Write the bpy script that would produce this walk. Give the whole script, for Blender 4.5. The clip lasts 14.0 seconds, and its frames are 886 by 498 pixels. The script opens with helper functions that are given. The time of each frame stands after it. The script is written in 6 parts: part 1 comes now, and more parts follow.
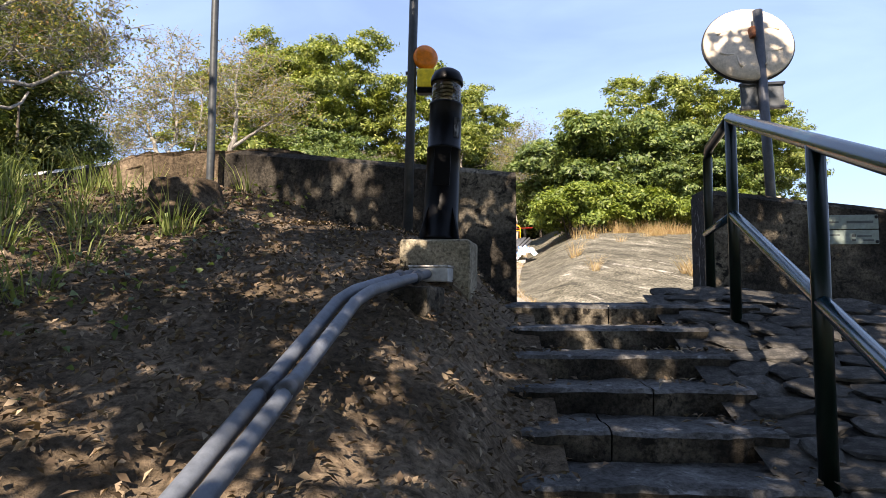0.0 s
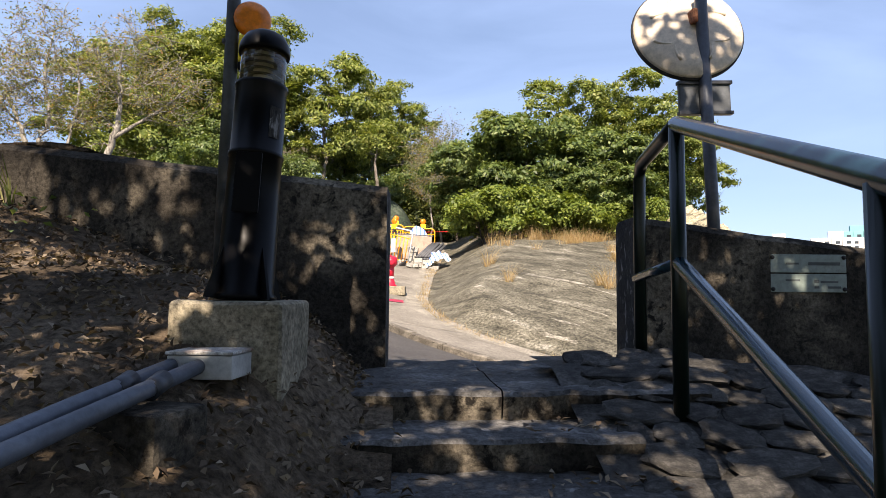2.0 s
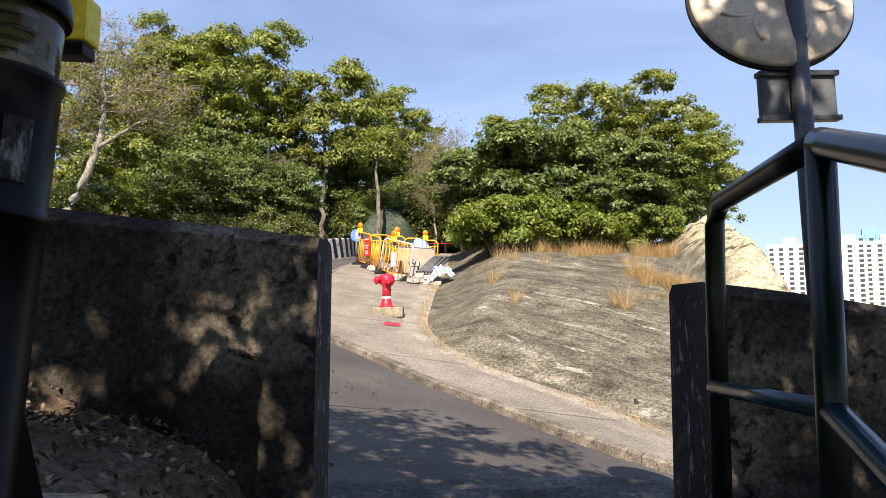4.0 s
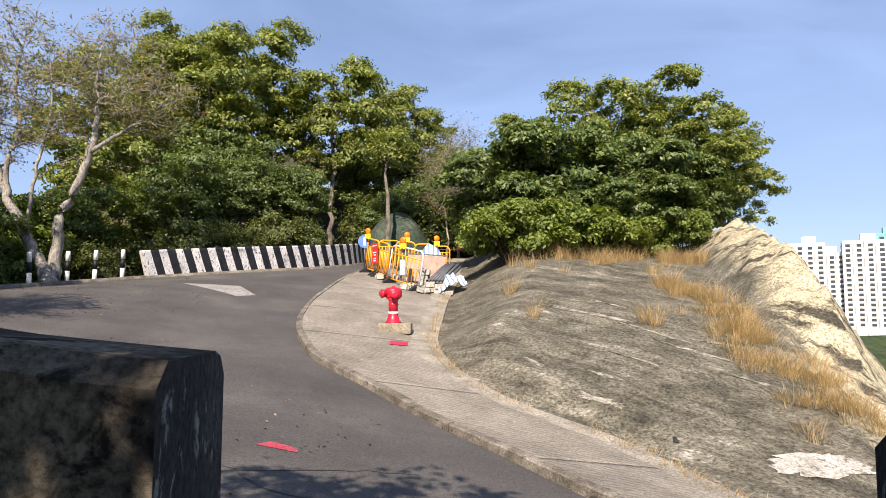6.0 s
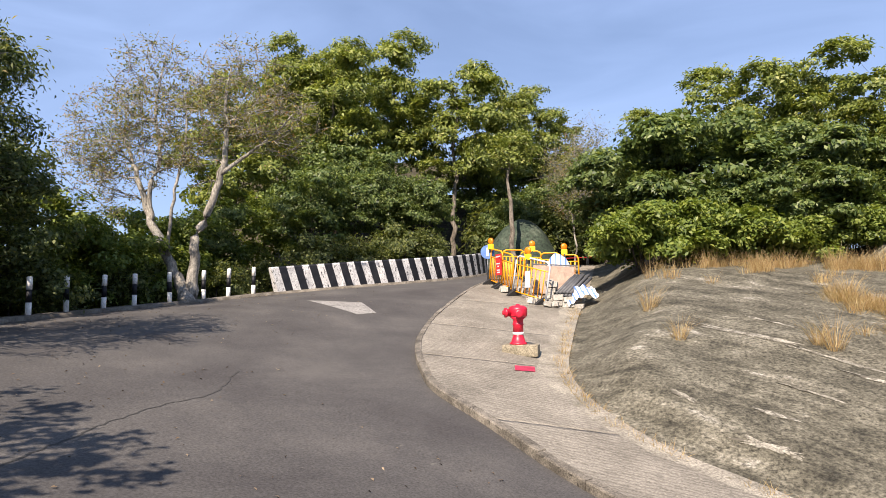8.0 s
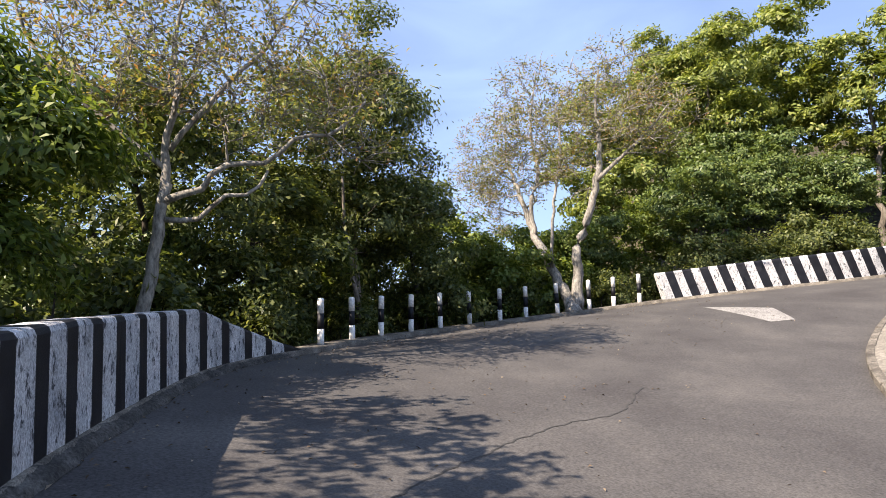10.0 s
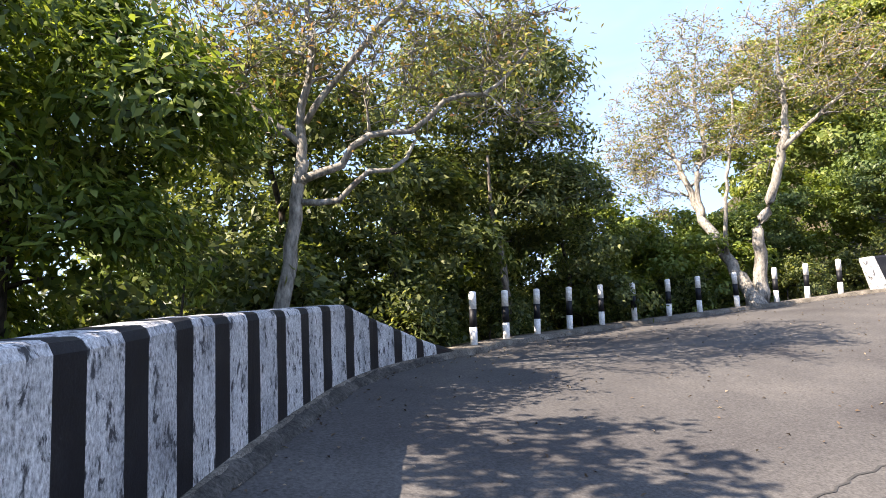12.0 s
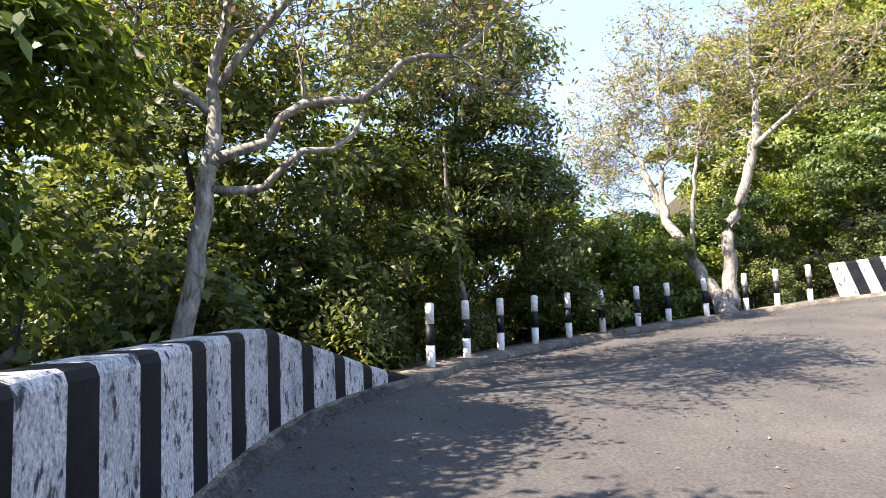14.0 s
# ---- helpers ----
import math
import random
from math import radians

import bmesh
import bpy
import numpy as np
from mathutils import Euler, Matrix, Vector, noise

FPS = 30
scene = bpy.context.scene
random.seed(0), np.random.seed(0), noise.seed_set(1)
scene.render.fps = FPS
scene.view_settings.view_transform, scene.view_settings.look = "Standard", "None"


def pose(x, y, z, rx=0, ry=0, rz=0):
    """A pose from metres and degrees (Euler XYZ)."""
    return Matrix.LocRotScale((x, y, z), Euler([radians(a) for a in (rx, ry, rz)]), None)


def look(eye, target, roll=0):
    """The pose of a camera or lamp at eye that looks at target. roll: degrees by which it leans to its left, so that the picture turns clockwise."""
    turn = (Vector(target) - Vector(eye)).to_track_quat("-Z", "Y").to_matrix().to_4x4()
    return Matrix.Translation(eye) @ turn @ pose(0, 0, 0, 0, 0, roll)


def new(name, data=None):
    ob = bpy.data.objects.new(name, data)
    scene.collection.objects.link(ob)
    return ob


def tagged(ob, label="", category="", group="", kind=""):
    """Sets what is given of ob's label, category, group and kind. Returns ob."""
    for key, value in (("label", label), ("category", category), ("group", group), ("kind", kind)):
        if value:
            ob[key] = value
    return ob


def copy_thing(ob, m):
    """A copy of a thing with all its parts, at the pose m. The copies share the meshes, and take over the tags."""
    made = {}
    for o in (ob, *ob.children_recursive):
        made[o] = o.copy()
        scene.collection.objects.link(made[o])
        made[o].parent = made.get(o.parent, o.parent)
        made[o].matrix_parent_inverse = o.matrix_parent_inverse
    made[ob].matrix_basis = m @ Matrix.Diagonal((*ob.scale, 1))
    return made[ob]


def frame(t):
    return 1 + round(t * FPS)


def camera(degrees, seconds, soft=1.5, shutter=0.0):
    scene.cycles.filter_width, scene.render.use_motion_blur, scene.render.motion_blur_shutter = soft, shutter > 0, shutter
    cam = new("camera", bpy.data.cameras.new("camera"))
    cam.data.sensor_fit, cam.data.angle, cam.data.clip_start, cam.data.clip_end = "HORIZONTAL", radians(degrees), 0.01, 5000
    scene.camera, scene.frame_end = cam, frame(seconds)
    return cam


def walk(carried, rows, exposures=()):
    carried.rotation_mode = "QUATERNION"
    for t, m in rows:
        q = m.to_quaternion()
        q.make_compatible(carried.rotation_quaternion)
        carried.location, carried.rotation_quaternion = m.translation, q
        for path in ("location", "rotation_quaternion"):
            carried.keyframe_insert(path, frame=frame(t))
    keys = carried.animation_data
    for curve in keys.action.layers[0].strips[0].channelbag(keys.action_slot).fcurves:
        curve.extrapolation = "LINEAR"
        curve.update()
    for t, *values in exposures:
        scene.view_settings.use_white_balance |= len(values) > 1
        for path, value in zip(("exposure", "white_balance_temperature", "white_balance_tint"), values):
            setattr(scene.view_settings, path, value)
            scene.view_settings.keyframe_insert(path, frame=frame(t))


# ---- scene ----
cam = camera(70.0, 14.0, soft=0.35)
PATH = [
    (0, (0.276, 0.189, 1.762), (0.165, 2.181, 1.909), 0.1),
    (0.5, (0.423, 0.563, 1.859), (0.426, 2.557, 2.01), 0.0),
    (1, (0.505, 0.937, 1.945), (0.576, 2.931, 2.084), 0.4),
    (1.5, (0.618, 1.281, 2.051), (0.751, 3.27, 2.215), 0.2),
    (2, (0.68, 1.636, 2.154), (0.818, 3.626, 2.296), 0.4),
    (2.5, (0.72, 2.017, 2.304), (0.86, 4.006, 2.452), 0.3),
    (3, (0.828, 2.376, 2.42), (0.96, 4.366, 2.56), 0.4),
    (3.5, (0.871, 2.721, 2.491), (0.996, 4.711, 2.642), 0.3),
    (3.7, (0.907, 2.844, 2.528), (1.027, 4.834, 2.688), 0.2),
    (5.8, (1.101, 4.202, 2.879), (1.183, 6.195, 3.025), 0.2),
    (6, (1.092, 4.372, 2.949), (1.163, 6.364, 3.108), 0.0),
    (6.5, (1.164, 4.701, 3.06), (1.192, 6.694, 3.222), -0.2),
    (7, (1.201, 5.018, 3.159), (1.154, 7.011, 3.319), -0.1),
    (7.5, (1.154, 5.286, 3.274), (0.978, 7.272, 3.438), -0.3),
    (8, (1.119, 5.557, 3.304), (0.794, 7.523, 3.477), -0.6),
    (8.5, (1.049, 5.791, 3.309), (0.451, 7.691, 3.492), -0.7),
    (8.7, (0.974, 5.884, 3.29), (0.235, 7.734, 3.47), -0.8),
    (9, (0.873, 6.059, 3.273), (-0.052, 7.824, 3.45), -1.0),
    (9.2, (0.796, 6.164, 3.285), (-0.233, 7.867, 3.479), -1.2),
    (11.3, (-0.957, 7.282, 3.183), (-2.518, 8.511, 3.412), -2.3),
    (11.5, (-1.144, 7.354, 3.233), (-2.717, 8.568, 3.465), -2.2),
    (12, (-1.632, 7.419, 3.291), (-3.231, 8.597, 3.526), -2.1),
    (12.5, (-2.048, 7.595, 3.33), (-3.648, 8.77, 3.569), -2.4),
    (13, (-2.472, 7.826, 3.405), (-4.054, 9.026, 3.647), -2.5),
    (13.5, (-2.878, 8.07, 3.49), (-4.417, 9.327, 3.723), -2.5),
    (14, (-3.285, 8.42, 3.537), (-4.765, 9.744, 3.772), -2.4),
]
walk(cam, [(t, look(eye, target, roll)) for t, eye, target, roll in PATH], [(0, 1.54, 7150, 18), (1, 1.32, 7150, 18), (2, 1.18, 7150, 18), (3.5, 1.16, 7100, 18), (6, 0.95, 6900, 18), (8, 1.0, 6900, 18), (9, 1.12, 6900, 18), (11.5, 1.86, 6900, 18), (14, 2.12, 6900, 18)])

from mathutils.kdtree import KDTree

# ---------------------------------------------------------------- light
SUN_FROM = Vector((-0.22, -1.12, 1.0)).normalized()
sun = new("sun", bpy.data.lights.new("sun", "SUN"))
sun.data.energy, sun.data.angle, sun.data.color = 5.0, radians(0.4), (1.0, 0.92, 0.78)
sun.matrix_world = look((0, 0, 40), Vector((0, 0, 40)) - SUN_FROM)
world = bpy.data.worlds.new("sky")
scene.world = world
world.use_nodes = True
wn, wl = world.node_tree.nodes, world.node_tree.links
sky = wn.new("ShaderNodeTexSky")
sky.sky_type, sky.sun_disc = "NISHITA", False
sky.sun_elevation, sky.sun_rotation = math.asin(SUN_FROM.z), math.atan2(SUN_FROM.x, SUN_FROM.y)
sky.air_density, sky.dust_density, sky.ozone_density = 1.0, 0.35, 4.0
# thin wisps of high cloud
wco = wn.new("ShaderNodeTexCoord")
wmap = wn.new("ShaderNodeMapping")
wmap.inputs["Scale"].default_value = (1.2, 2.6, 6.0)
wmap.inputs["Rotation"].default_value = (0.2, 0.3, 0.9)
wnoi = wn.new("ShaderNodeTexNoise")
wnoi.inputs["Scale"].default_value, wnoi.inputs["Detail"].default_value, wnoi.inputs["Distortion"].default_value = 1.3, 8.0, 0.8
wramp = wn.new("ShaderNodeValToRGB")
wramp.color_ramp.elements[0].position, wramp.color_ramp.elements[1].position = 0.30, 0.78
wramp.color_ramp.elements[0].color = (0.30, 0.30, 0.30, 1)
wramp.color_ramp.elements[1].color = (0.72, 0.72, 0.72, 1)
wmix = wn.new("ShaderNodeMix")
wmix.data_type = "RGBA"
wl.new(wco.outputs["Generated"], wmap.inputs["Vector"])
wl.new(wmap.outputs["Vector"], wnoi.inputs["Vector"])
wl.new(wnoi.outputs["Fac"], wramp.inputs["Fac"])
wl.new(wramp.outputs["Color"], wmix.inputs[0])
wl.new(sky.outputs["Color"], wmix.inputs[6])
wmix.inputs[7].default_value = (4.2, 6.2, 10.2, 1)
wl.new(wmix.outputs[2], wn["Background"].inputs["Color"])
wn["Background"].inputs["Strength"].default_value = 0.066


# ---------------------------------------------------------------- materials
def ramp_node(nt, stops):
    r = nt.nodes.new("ShaderNodeValToRGB")
    els = r.color_ramp.elements
    while len(els) < len(stops):
        els.new(0.5)
    for e, (p, c) in zip(els, stops):
        e.position, e.color = p, (*c, 1)
    return r


def noise_node(nt, vec, scale, detail=6.0, rough=0.6, dist=0.0):
    n = nt.nodes.new("ShaderNodeTexNoise")
    n.inputs["Scale"].default_value, n.inputs["Detail"].default_value = scale, detail
    n.inputs["Roughness"].default_value, n.inputs["Distortion"].default_value = rough, dist
    nt.links.new(vec, n.inputs["Vector"])
    return n.outputs["Fac"]


def mix_node(nt, fac, a, b, mode="MIX"):
    m = nt.nodes.new("ShaderNodeMix")
    m.data_type, m.blend_type = "RGBA", mode
    for socket, value in ((m.inputs[0], fac), (m.inputs[6], a), (m.inputs[7], b)):
        if isinstance(value, (int, float)):
            socket.default_value = value
        elif isinstance(value, tuple):
            socket.default_value = (*value, 1)
        else:
            nt.links.new(value, socket)
    return m.outputs[2]


def start_mat(name, rough=0.8, metal=0.0, spec=0.3, stretch=(1, 1, 1)):
    m = bpy.data.materials.new(name)
    m.use_nodes = True
    nt = m.node_tree
    p = nt.nodes["Principled BSDF"]
    p.inputs["Roughness"].default_value, p.inputs["Metallic"].default_value = rough, metal
    p.inputs["Specular IOR Level"].default_value = spec
    tc = nt.nodes.new("ShaderNodeTexCoord")
    mp = nt.nodes.new("ShaderNodeMapping")
    mp.inputs["Scale"].default_value = stretch
    nt.links.new(tc.outputs["Object"], mp.inputs["Vector"])
    return m, nt, p, mp.outputs["Vector"]


def bump_node(nt, p, height, strength, distance):
    b = nt.nodes.new("ShaderNodeBump")
    b.inputs["Strength"].default_value, b.inputs["Distance"].default_value = strength, distance
    nt.links.new(height, b.inputs["Height"])
    nt.links.new(b.outputs["Normal"], p.inputs["Normal"])


def surface(name, dark, mid, light, big=0.7, fine=30.0, rough=0.85, metal=0.0, spec=0.3, bump=0.4, depth=0.01,
            speck=None, speck_at=0.62, stretch=(1, 1, 1), random=0.0, grit=1.0):
    """Two scales of variation, optional specks of another colour, and fine relief."""
    m, nt, p, v = start_mat(name, rough, metal, spec, stretch)
    coarse = noise_node(nt, v, big, 5, 0.6, 0.3)
    grain = noise_node(nt, v, fine, 6, 0.7)
    base = ramp_node(nt, [(0.3, dark), (0.5, mid), (0.72, light)])
    nt.links.new(coarse, base.inputs["Fac"])
    g = ramp_node(nt, [(0.33, (1 - 0.64 * grit,) * 3), (0.67, (1 + 0.62 * grit,) * 3)])
    nt.links.new(grain, g.inputs["Fac"])
    col = mix_node(nt, 1.0, base.outputs["Color"], g.outputs["Color"], "MULTIPLY")
    if speck:
        s = ramp_node(nt, [(speck_at, (0, 0, 0)), (speck_at + 0.08, (1, 1, 1))])
        nt.links.new(noise_node(nt, v, fine * 0.23, 7, 0.65, 0.4), s.inputs["Fac"])
        col = mix_node(nt, s.outputs["Color"], col, speck)
    if random:
        info = nt.nodes.new("ShaderNodeObjectInfo")
        r = ramp_node(nt, [(0, (1 - random,) * 3), (1, (1 + random,) * 3)])
        nt.links.new(info.outputs["Random"], r.inputs["Fac"])
        col = mix_node(nt, 1.0, col, r.outputs["Color"], "MULTIPLY")
    nt.links.new(col, p.inputs["Base Color"])
    if bump:
        bump_node(nt, p, grain, bump, depth)
    return m


def leaf_mat(name, stops, glow=0.35, rough=0.5):
    """Leaves: colour differs leaf by leaf, and light passes through."""
    m = bpy.data.materials.new(name)
    m.use_nodes = True
    nt = m.node_tree
    p = nt.nodes["Principled BSDF"]
    p.inputs["Roughness"].default_value, p.inputs["Specular IOR Level"].default_value = rough, 0.35
    geo = nt.nodes.new("ShaderNodeNewGeometry")
    r = ramp_node(nt, stops)
    nt.links.new(geo.outputs["Random Per Island"], r.inputs["Fac"])
    nt.links.new(r.outputs["Color"], p.inputs["Base Color"])
    tr = nt.nodes.new("ShaderNodeBsdfTranslucent")
    warm = mix_node(nt, 1.0, r.outputs["Color"], (1.45, 1.4, 0.65), "MULTIPLY")
    nt.links.new(warm, tr.inputs["Color"])
    mx = nt.nodes.new("ShaderNodeMixShader")
    mx.inputs[0].default_value = glow
    nt.links.new(p.outputs[0], mx.inputs[1])
    nt.links.new(tr.outputs[0], mx.inputs[2])
    nt.links.new(mx.outputs[0], nt.nodes["Material Output"].inputs["Surface"])
    return m


def plain(name, c, rough=0.5, metal=0.0, spec=0.4, wear=0.25, scale=25.0, bump=0.1):
    d, l = tuple(v * (1 - wear) for v in c), tuple(min(1, v * (1 + wear)) for v in c)
    return surface(name, d, c, l, 4.0, scale, rough, metal, spec, bump, 0.002, grit=0.35)


ASPHALT = surface("asphalt", (0.054, 0.050, 0.049), (0.073, 0.069, 0.066), (0.104, 0.097, 0.09), 0.5, 34, 0.9, 0, 0.25, 0.6, 0.006, (0.14, 0.13, 0.115), 0.66, grit=0.7)
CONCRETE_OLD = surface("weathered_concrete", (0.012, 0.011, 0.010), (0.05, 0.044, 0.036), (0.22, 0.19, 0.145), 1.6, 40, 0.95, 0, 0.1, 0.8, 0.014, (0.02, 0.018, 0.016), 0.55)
CONCRETE_PALE = surface("pale_concrete", (0.13, 0.115, 0.08), (0.23, 0.20, 0.145), (0.34, 0.30, 0.22), 4.5, 45, 0.9, 0, 0.2, 0.5, 0.006, (0.12, 0.11, 0.09), 0.66)
KERB = surface("kerb_concrete", (0.08, 0.072, 0.06), (0.15, 0.134, 0.112), (0.26, 0.235, 0.195), 3.0, 50, 0.92, 0, 0.2, 0.8, 0.012, (0.05, 0.045, 0.038), 0.58, random=0.2)
STEP = surface("worn_step_stone", (0.035, 0.034, 0.033), (0.075, 0.073, 0.07), (0.17, 0.168, 0.165), 3.0, 35, 0.85, 0, 0.3, 0.8, 0.015, (0.26, 0.26, 0.26), 0.62)
PITCH = surface("stone_pitching", (0.025, 0.024, 0.022), (0.055, 0.052, 0.047), (0.12, 0.112, 0.10), 3.0, 30, 0.9, 0, 0.25, 0.8, 0.015, (0.05, 0.048, 0.042), 0.6, random=0.25)
SOIL = surface("leaf_littered_soil", (0.05, 0.038, 0.026), (0.115, 0.087, 0.06), (0.23, 0.18, 0.13), 1.4, 26, 0.95, 0, 0.1, 1.0, 0.03, (0.05, 0.038, 0.024), 0.58)
VERGE = surface("forest_floor", (0.03, 0.03, 0.015), (0.06, 0.05, 0.03), (0.11, 0.09, 0.05), 0.8, 14, 0.95, 0, 0.1, 1.0, 0.05)
BLACKP = surface("black_paint", (0.004, 0.0045, 0.007), (0.007, 0.0078, 0.0115), (0.016, 0.017, 0.02), 3, 70, 0.55, 0, 0.3, 0.4, 0.004, (0.06, 0.06, 0.065), 0.68)
WHITEP = surface("flaked_white_paint", (0.26, 0.265, 0.275), (0.47, 0.47, 0.47), (0.60, 0.595, 0.59), 2.5, 62, 0.7, 0, 0.3, 0.8, 0.008, (0.05, 0.052, 0.058), 0.54, stretch=(1, 1, 0.55))
POSTW = plain("post_white_paint", (0.74, 0.73, 0.70), 0.6)
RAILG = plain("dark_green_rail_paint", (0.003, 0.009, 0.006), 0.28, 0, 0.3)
# green rail paint with the blue reflection of the sky put into its colour
RAIL_SHEEN = plain("sky_sheen_rail_paint", (0.010, 0.036, 0.052), 0.22, 0.1, 0.6)
GALV = plain("galvanised_steel", (0.07, 0.075, 0.085), 0.4, 0.4)
POLEG = plain("grey_painted_pole", (0.055, 0.062, 0.068), 0.45, 0.2)
PIPE = plain("grey_conduit_paint", (0.11, 0.125, 0.15), 0.5, 0.2)
BLACKM = plain("black_enamel", (0.0022, 0.0022, 0.0028), 0.34, 0, 0.12)
RED = plain("hydrant_red_paint", (0.52, 0.012, 0.035), 0.4, 0, 0.5, 0.15)
ORANGE = plain("amber_plastic", (0.75, 0.20, 0.01), 0.3, 0, 0.5, 0.1)
YELLOW = plain("barrier_orange_plastic", (0.85, 0.34, 0.012), 0.45, 0, 0.4, 0.12)
YELLOWP = plain("yellow_plastic", (0.80, 0.60, 0.03), 0.45, 0, 0.4, 0.1)
RUBBER = plain("black_rubber", (0.02, 0.02, 0.02), 0.8)
CREAM = plain("cream_mirror_back", (0.60, 0.51, 0.40), 0.45, 0, 0.4, 0.06)
PLAQUE = plain("pale_enamel_plate", (0.17, 0.21, 0.19), 0.35, 0, 0.5, 0.08)
INK = plain("plate_ink", (0.06, 0.07, 0.07), 0.6)
BOARD = plain("hoarding_board", (0.36, 0.26, 0.205), 0.7)
SHEETW = plain("white_sheet", (0.58, 0.60, 0.64), 0.5)
BLUEST = plain("blue_stripe", (0.10, 0.20, 0.50), 0.5)
TIMBER = plain("grey_pipe_plastic", (0.085, 0.088, 0.095), 0.6)
REDSIGN = plain("red_sign", (0.60, 0.03, 0.03), 0.4)
WOODDK = surface("stump_wood", (0.03, 0.022, 0.015), (0.06, 0.045, 0.03), (0.11, 0.085, 0.06), 5, 30, 0.95, 0, 0.1, 1.0, 0.02)
NET = surface("green_netting", (0.018, 0.03, 0.022), (0.034, 0.05, 0.035), (0.085, 0.10, 0.075), 1.0, 8, 0.9)
BARKP = surface("pale_bark", (0.14, 0.128, 0.11), (0.245, 0.228, 0.198), (0.35, 0.33, 0.295), 3, 18, 0.9, 0, 0.15, 0.6, 0.01, (0.09, 0.075, 0.06), 0.60, stretch=(1, 1, 0.35))
BARKD = surface("dark_bark", (0.03, 0.024, 0.018), (0.06, 0.05, 0.04), (0.12, 0.10, 0.08), 3, 18, 0.95, 0, 0.1, 0.8, 0.015, stretch=(1, 1, 0.3))
BARKM = surface("grey_brown_bark", (0.09, 0.075, 0.06), (0.16, 0.14, 0.115), (0.25, 0.22, 0.19), 3, 18, 0.95, 0, 0.1, 0.8, 0.012, stretch=(1, 1, 0.3))
LEAF_OLIVE = leaf_mat("olive_leaves", [(0.0, (0.072, 0.105, 0.024)), (0.5, (0.17, 0.212, 0.05)), (0.85, (0.265, 0.305, 0.08)), (1.0, (0.36, 0.36, 0.13))], 0.36)
LEAF_DEEP = leaf_mat("deep_green_leaves", [(0.0, (0.048, 0.08, 0.026)), (0.6, (0.115, 0.165, 0.05)), (1.0, (0.235, 0.28, 0.10))], 0.33, 0.42)
LEAF_BRIGHT = leaf_mat("bright_green_leaves", [(0.0, (0.07, 0.11, 0.022)), (0.6, (0.155, 0.21, 0.042)), (1.0, (0.27, 0.31, 0.075))], 0.36)
LEAF_DARK = leaf_mat("dark_leaves", [(0.0, (0.042, 0.062, 0.022)), (0.6, (0.115, 0.145, 0.05)), (1.0, (0.25, 0.27, 0.10))], 0.46)
LEAF_SPARSE = leaf_mat("sparse_autumn_leaves", [(0.0, (0.10, 0.125, 0.04)), (0.5, (0.21, 0.22, 0.07)), (0.8, (0.31, 0.27, 0.10)), (1.0, (0.32, 0.17, 0.09))], 0.42)
LEAF_GLOSS = leaf_mat("glossy_dark_leaves", [(0.0, (0.05, 0.08, 0.018)), (0.6, (0.12, 0.175, 0.036)), (1.0, (0.26, 0.31, 0.07))], 0.45, 0.38)
# kept dark, so that the unseen crowns pass little light down
LEAF_SHADE = leaf_mat("unseen_canopy_leaves", [(0.0, (0.03, 0.045, 0.014)), (0.7, (0.055, 0.08, 0.024)), (1.0, (0.09, 0.11, 0.035))], 0.2, 0.5)
LEAF_DRY = leaf_mat("dry_leaf_litter", [(0.0, (0.05, 0.034, 0.022)), (0.6, (0.14, 0.098, 0.062)), (1.0, (0.30, 0.24, 0.17))], 0.1, 0.8)
STRAW = leaf_mat("dry_grass", [(0.0, (0.27, 0.17, 0.08)), (0.6, (0.42, 0.30, 0.15)), (1.0, (0.55, 0.45, 0.26))], 0.35, 0.8)
GRASSG = leaf_mat("green_grass", [(0.0, (0.09, 0.13, 0.03)), (0.7, (0.16, 0.20, 0.06)), (1.0, (0.28, 0.27, 0.12))], 0.3, 0.7)


def glass_mat(name, c):
    m, nt, p, v = start_mat(name, 0.04, 0, 0.5)
    p.inputs["Base Color"].default_value = (*c, 1)
    p.inputs["Transmission Weight"].default_value = 0.97
    return m


LENS = glass_mat("yellowed_lens", (0.86, 0.70, 0.34))


def pavement_mat():
    m, nt, p, v = start_mat("brushed_pavement_concrete", 0.92, 0, 0.2)
    base = ramp_node(nt, [(0.3, (0.155, 0.14, 0.115)), (0.5, (0.225, 0.203, 0.168)), (0.72, (0.30, 0.272, 0.226))])
    nt.links.new(noise_node(nt, v, 0.9, 6, 0.65, 0.4), base.inputs["Fac"])
    w = nt.nodes.new("ShaderNodeTexWave")
    w.bands_direction = "Y"
    w.inputs["Scale"].default_value, w.inputs["Distortion"].default_value = 2.6, 5.0
    w.inputs["Detail"].default_value, w.inputs["Detail Scale"].default_value = 3.0, 3.0
    nt.links.new(v, w.inputs["Vector"])
    g = ramp_node(nt, [(0.1, (0.80, 0.80, 0.80)), (0.55, (1.08, 1.08, 1.08))])
    nt.links.new(w.outputs["Fac"], g.inputs["Fac"])
    col = mix_node(nt, 1.0, base.outputs["Color"], g.outputs["Color"], "MULTIPLY")
    s = ramp_node(nt, [(0.34, (0.42, 0.42, 0.42)), (0.66, (1.5, 1.5, 1.5))])
    nt.links.new(noise_node(nt, v, 30, 7, 0.8), s.inputs["Fac"])
    col = mix_node(nt, 1.0, col, s.outputs["Color"], "MULTIPLY")
    nt.links.new(col, p.inputs["Base Color"])
    bump_node(nt, p, w.outputs["Fac"], 0.4, 0.008)
    return m


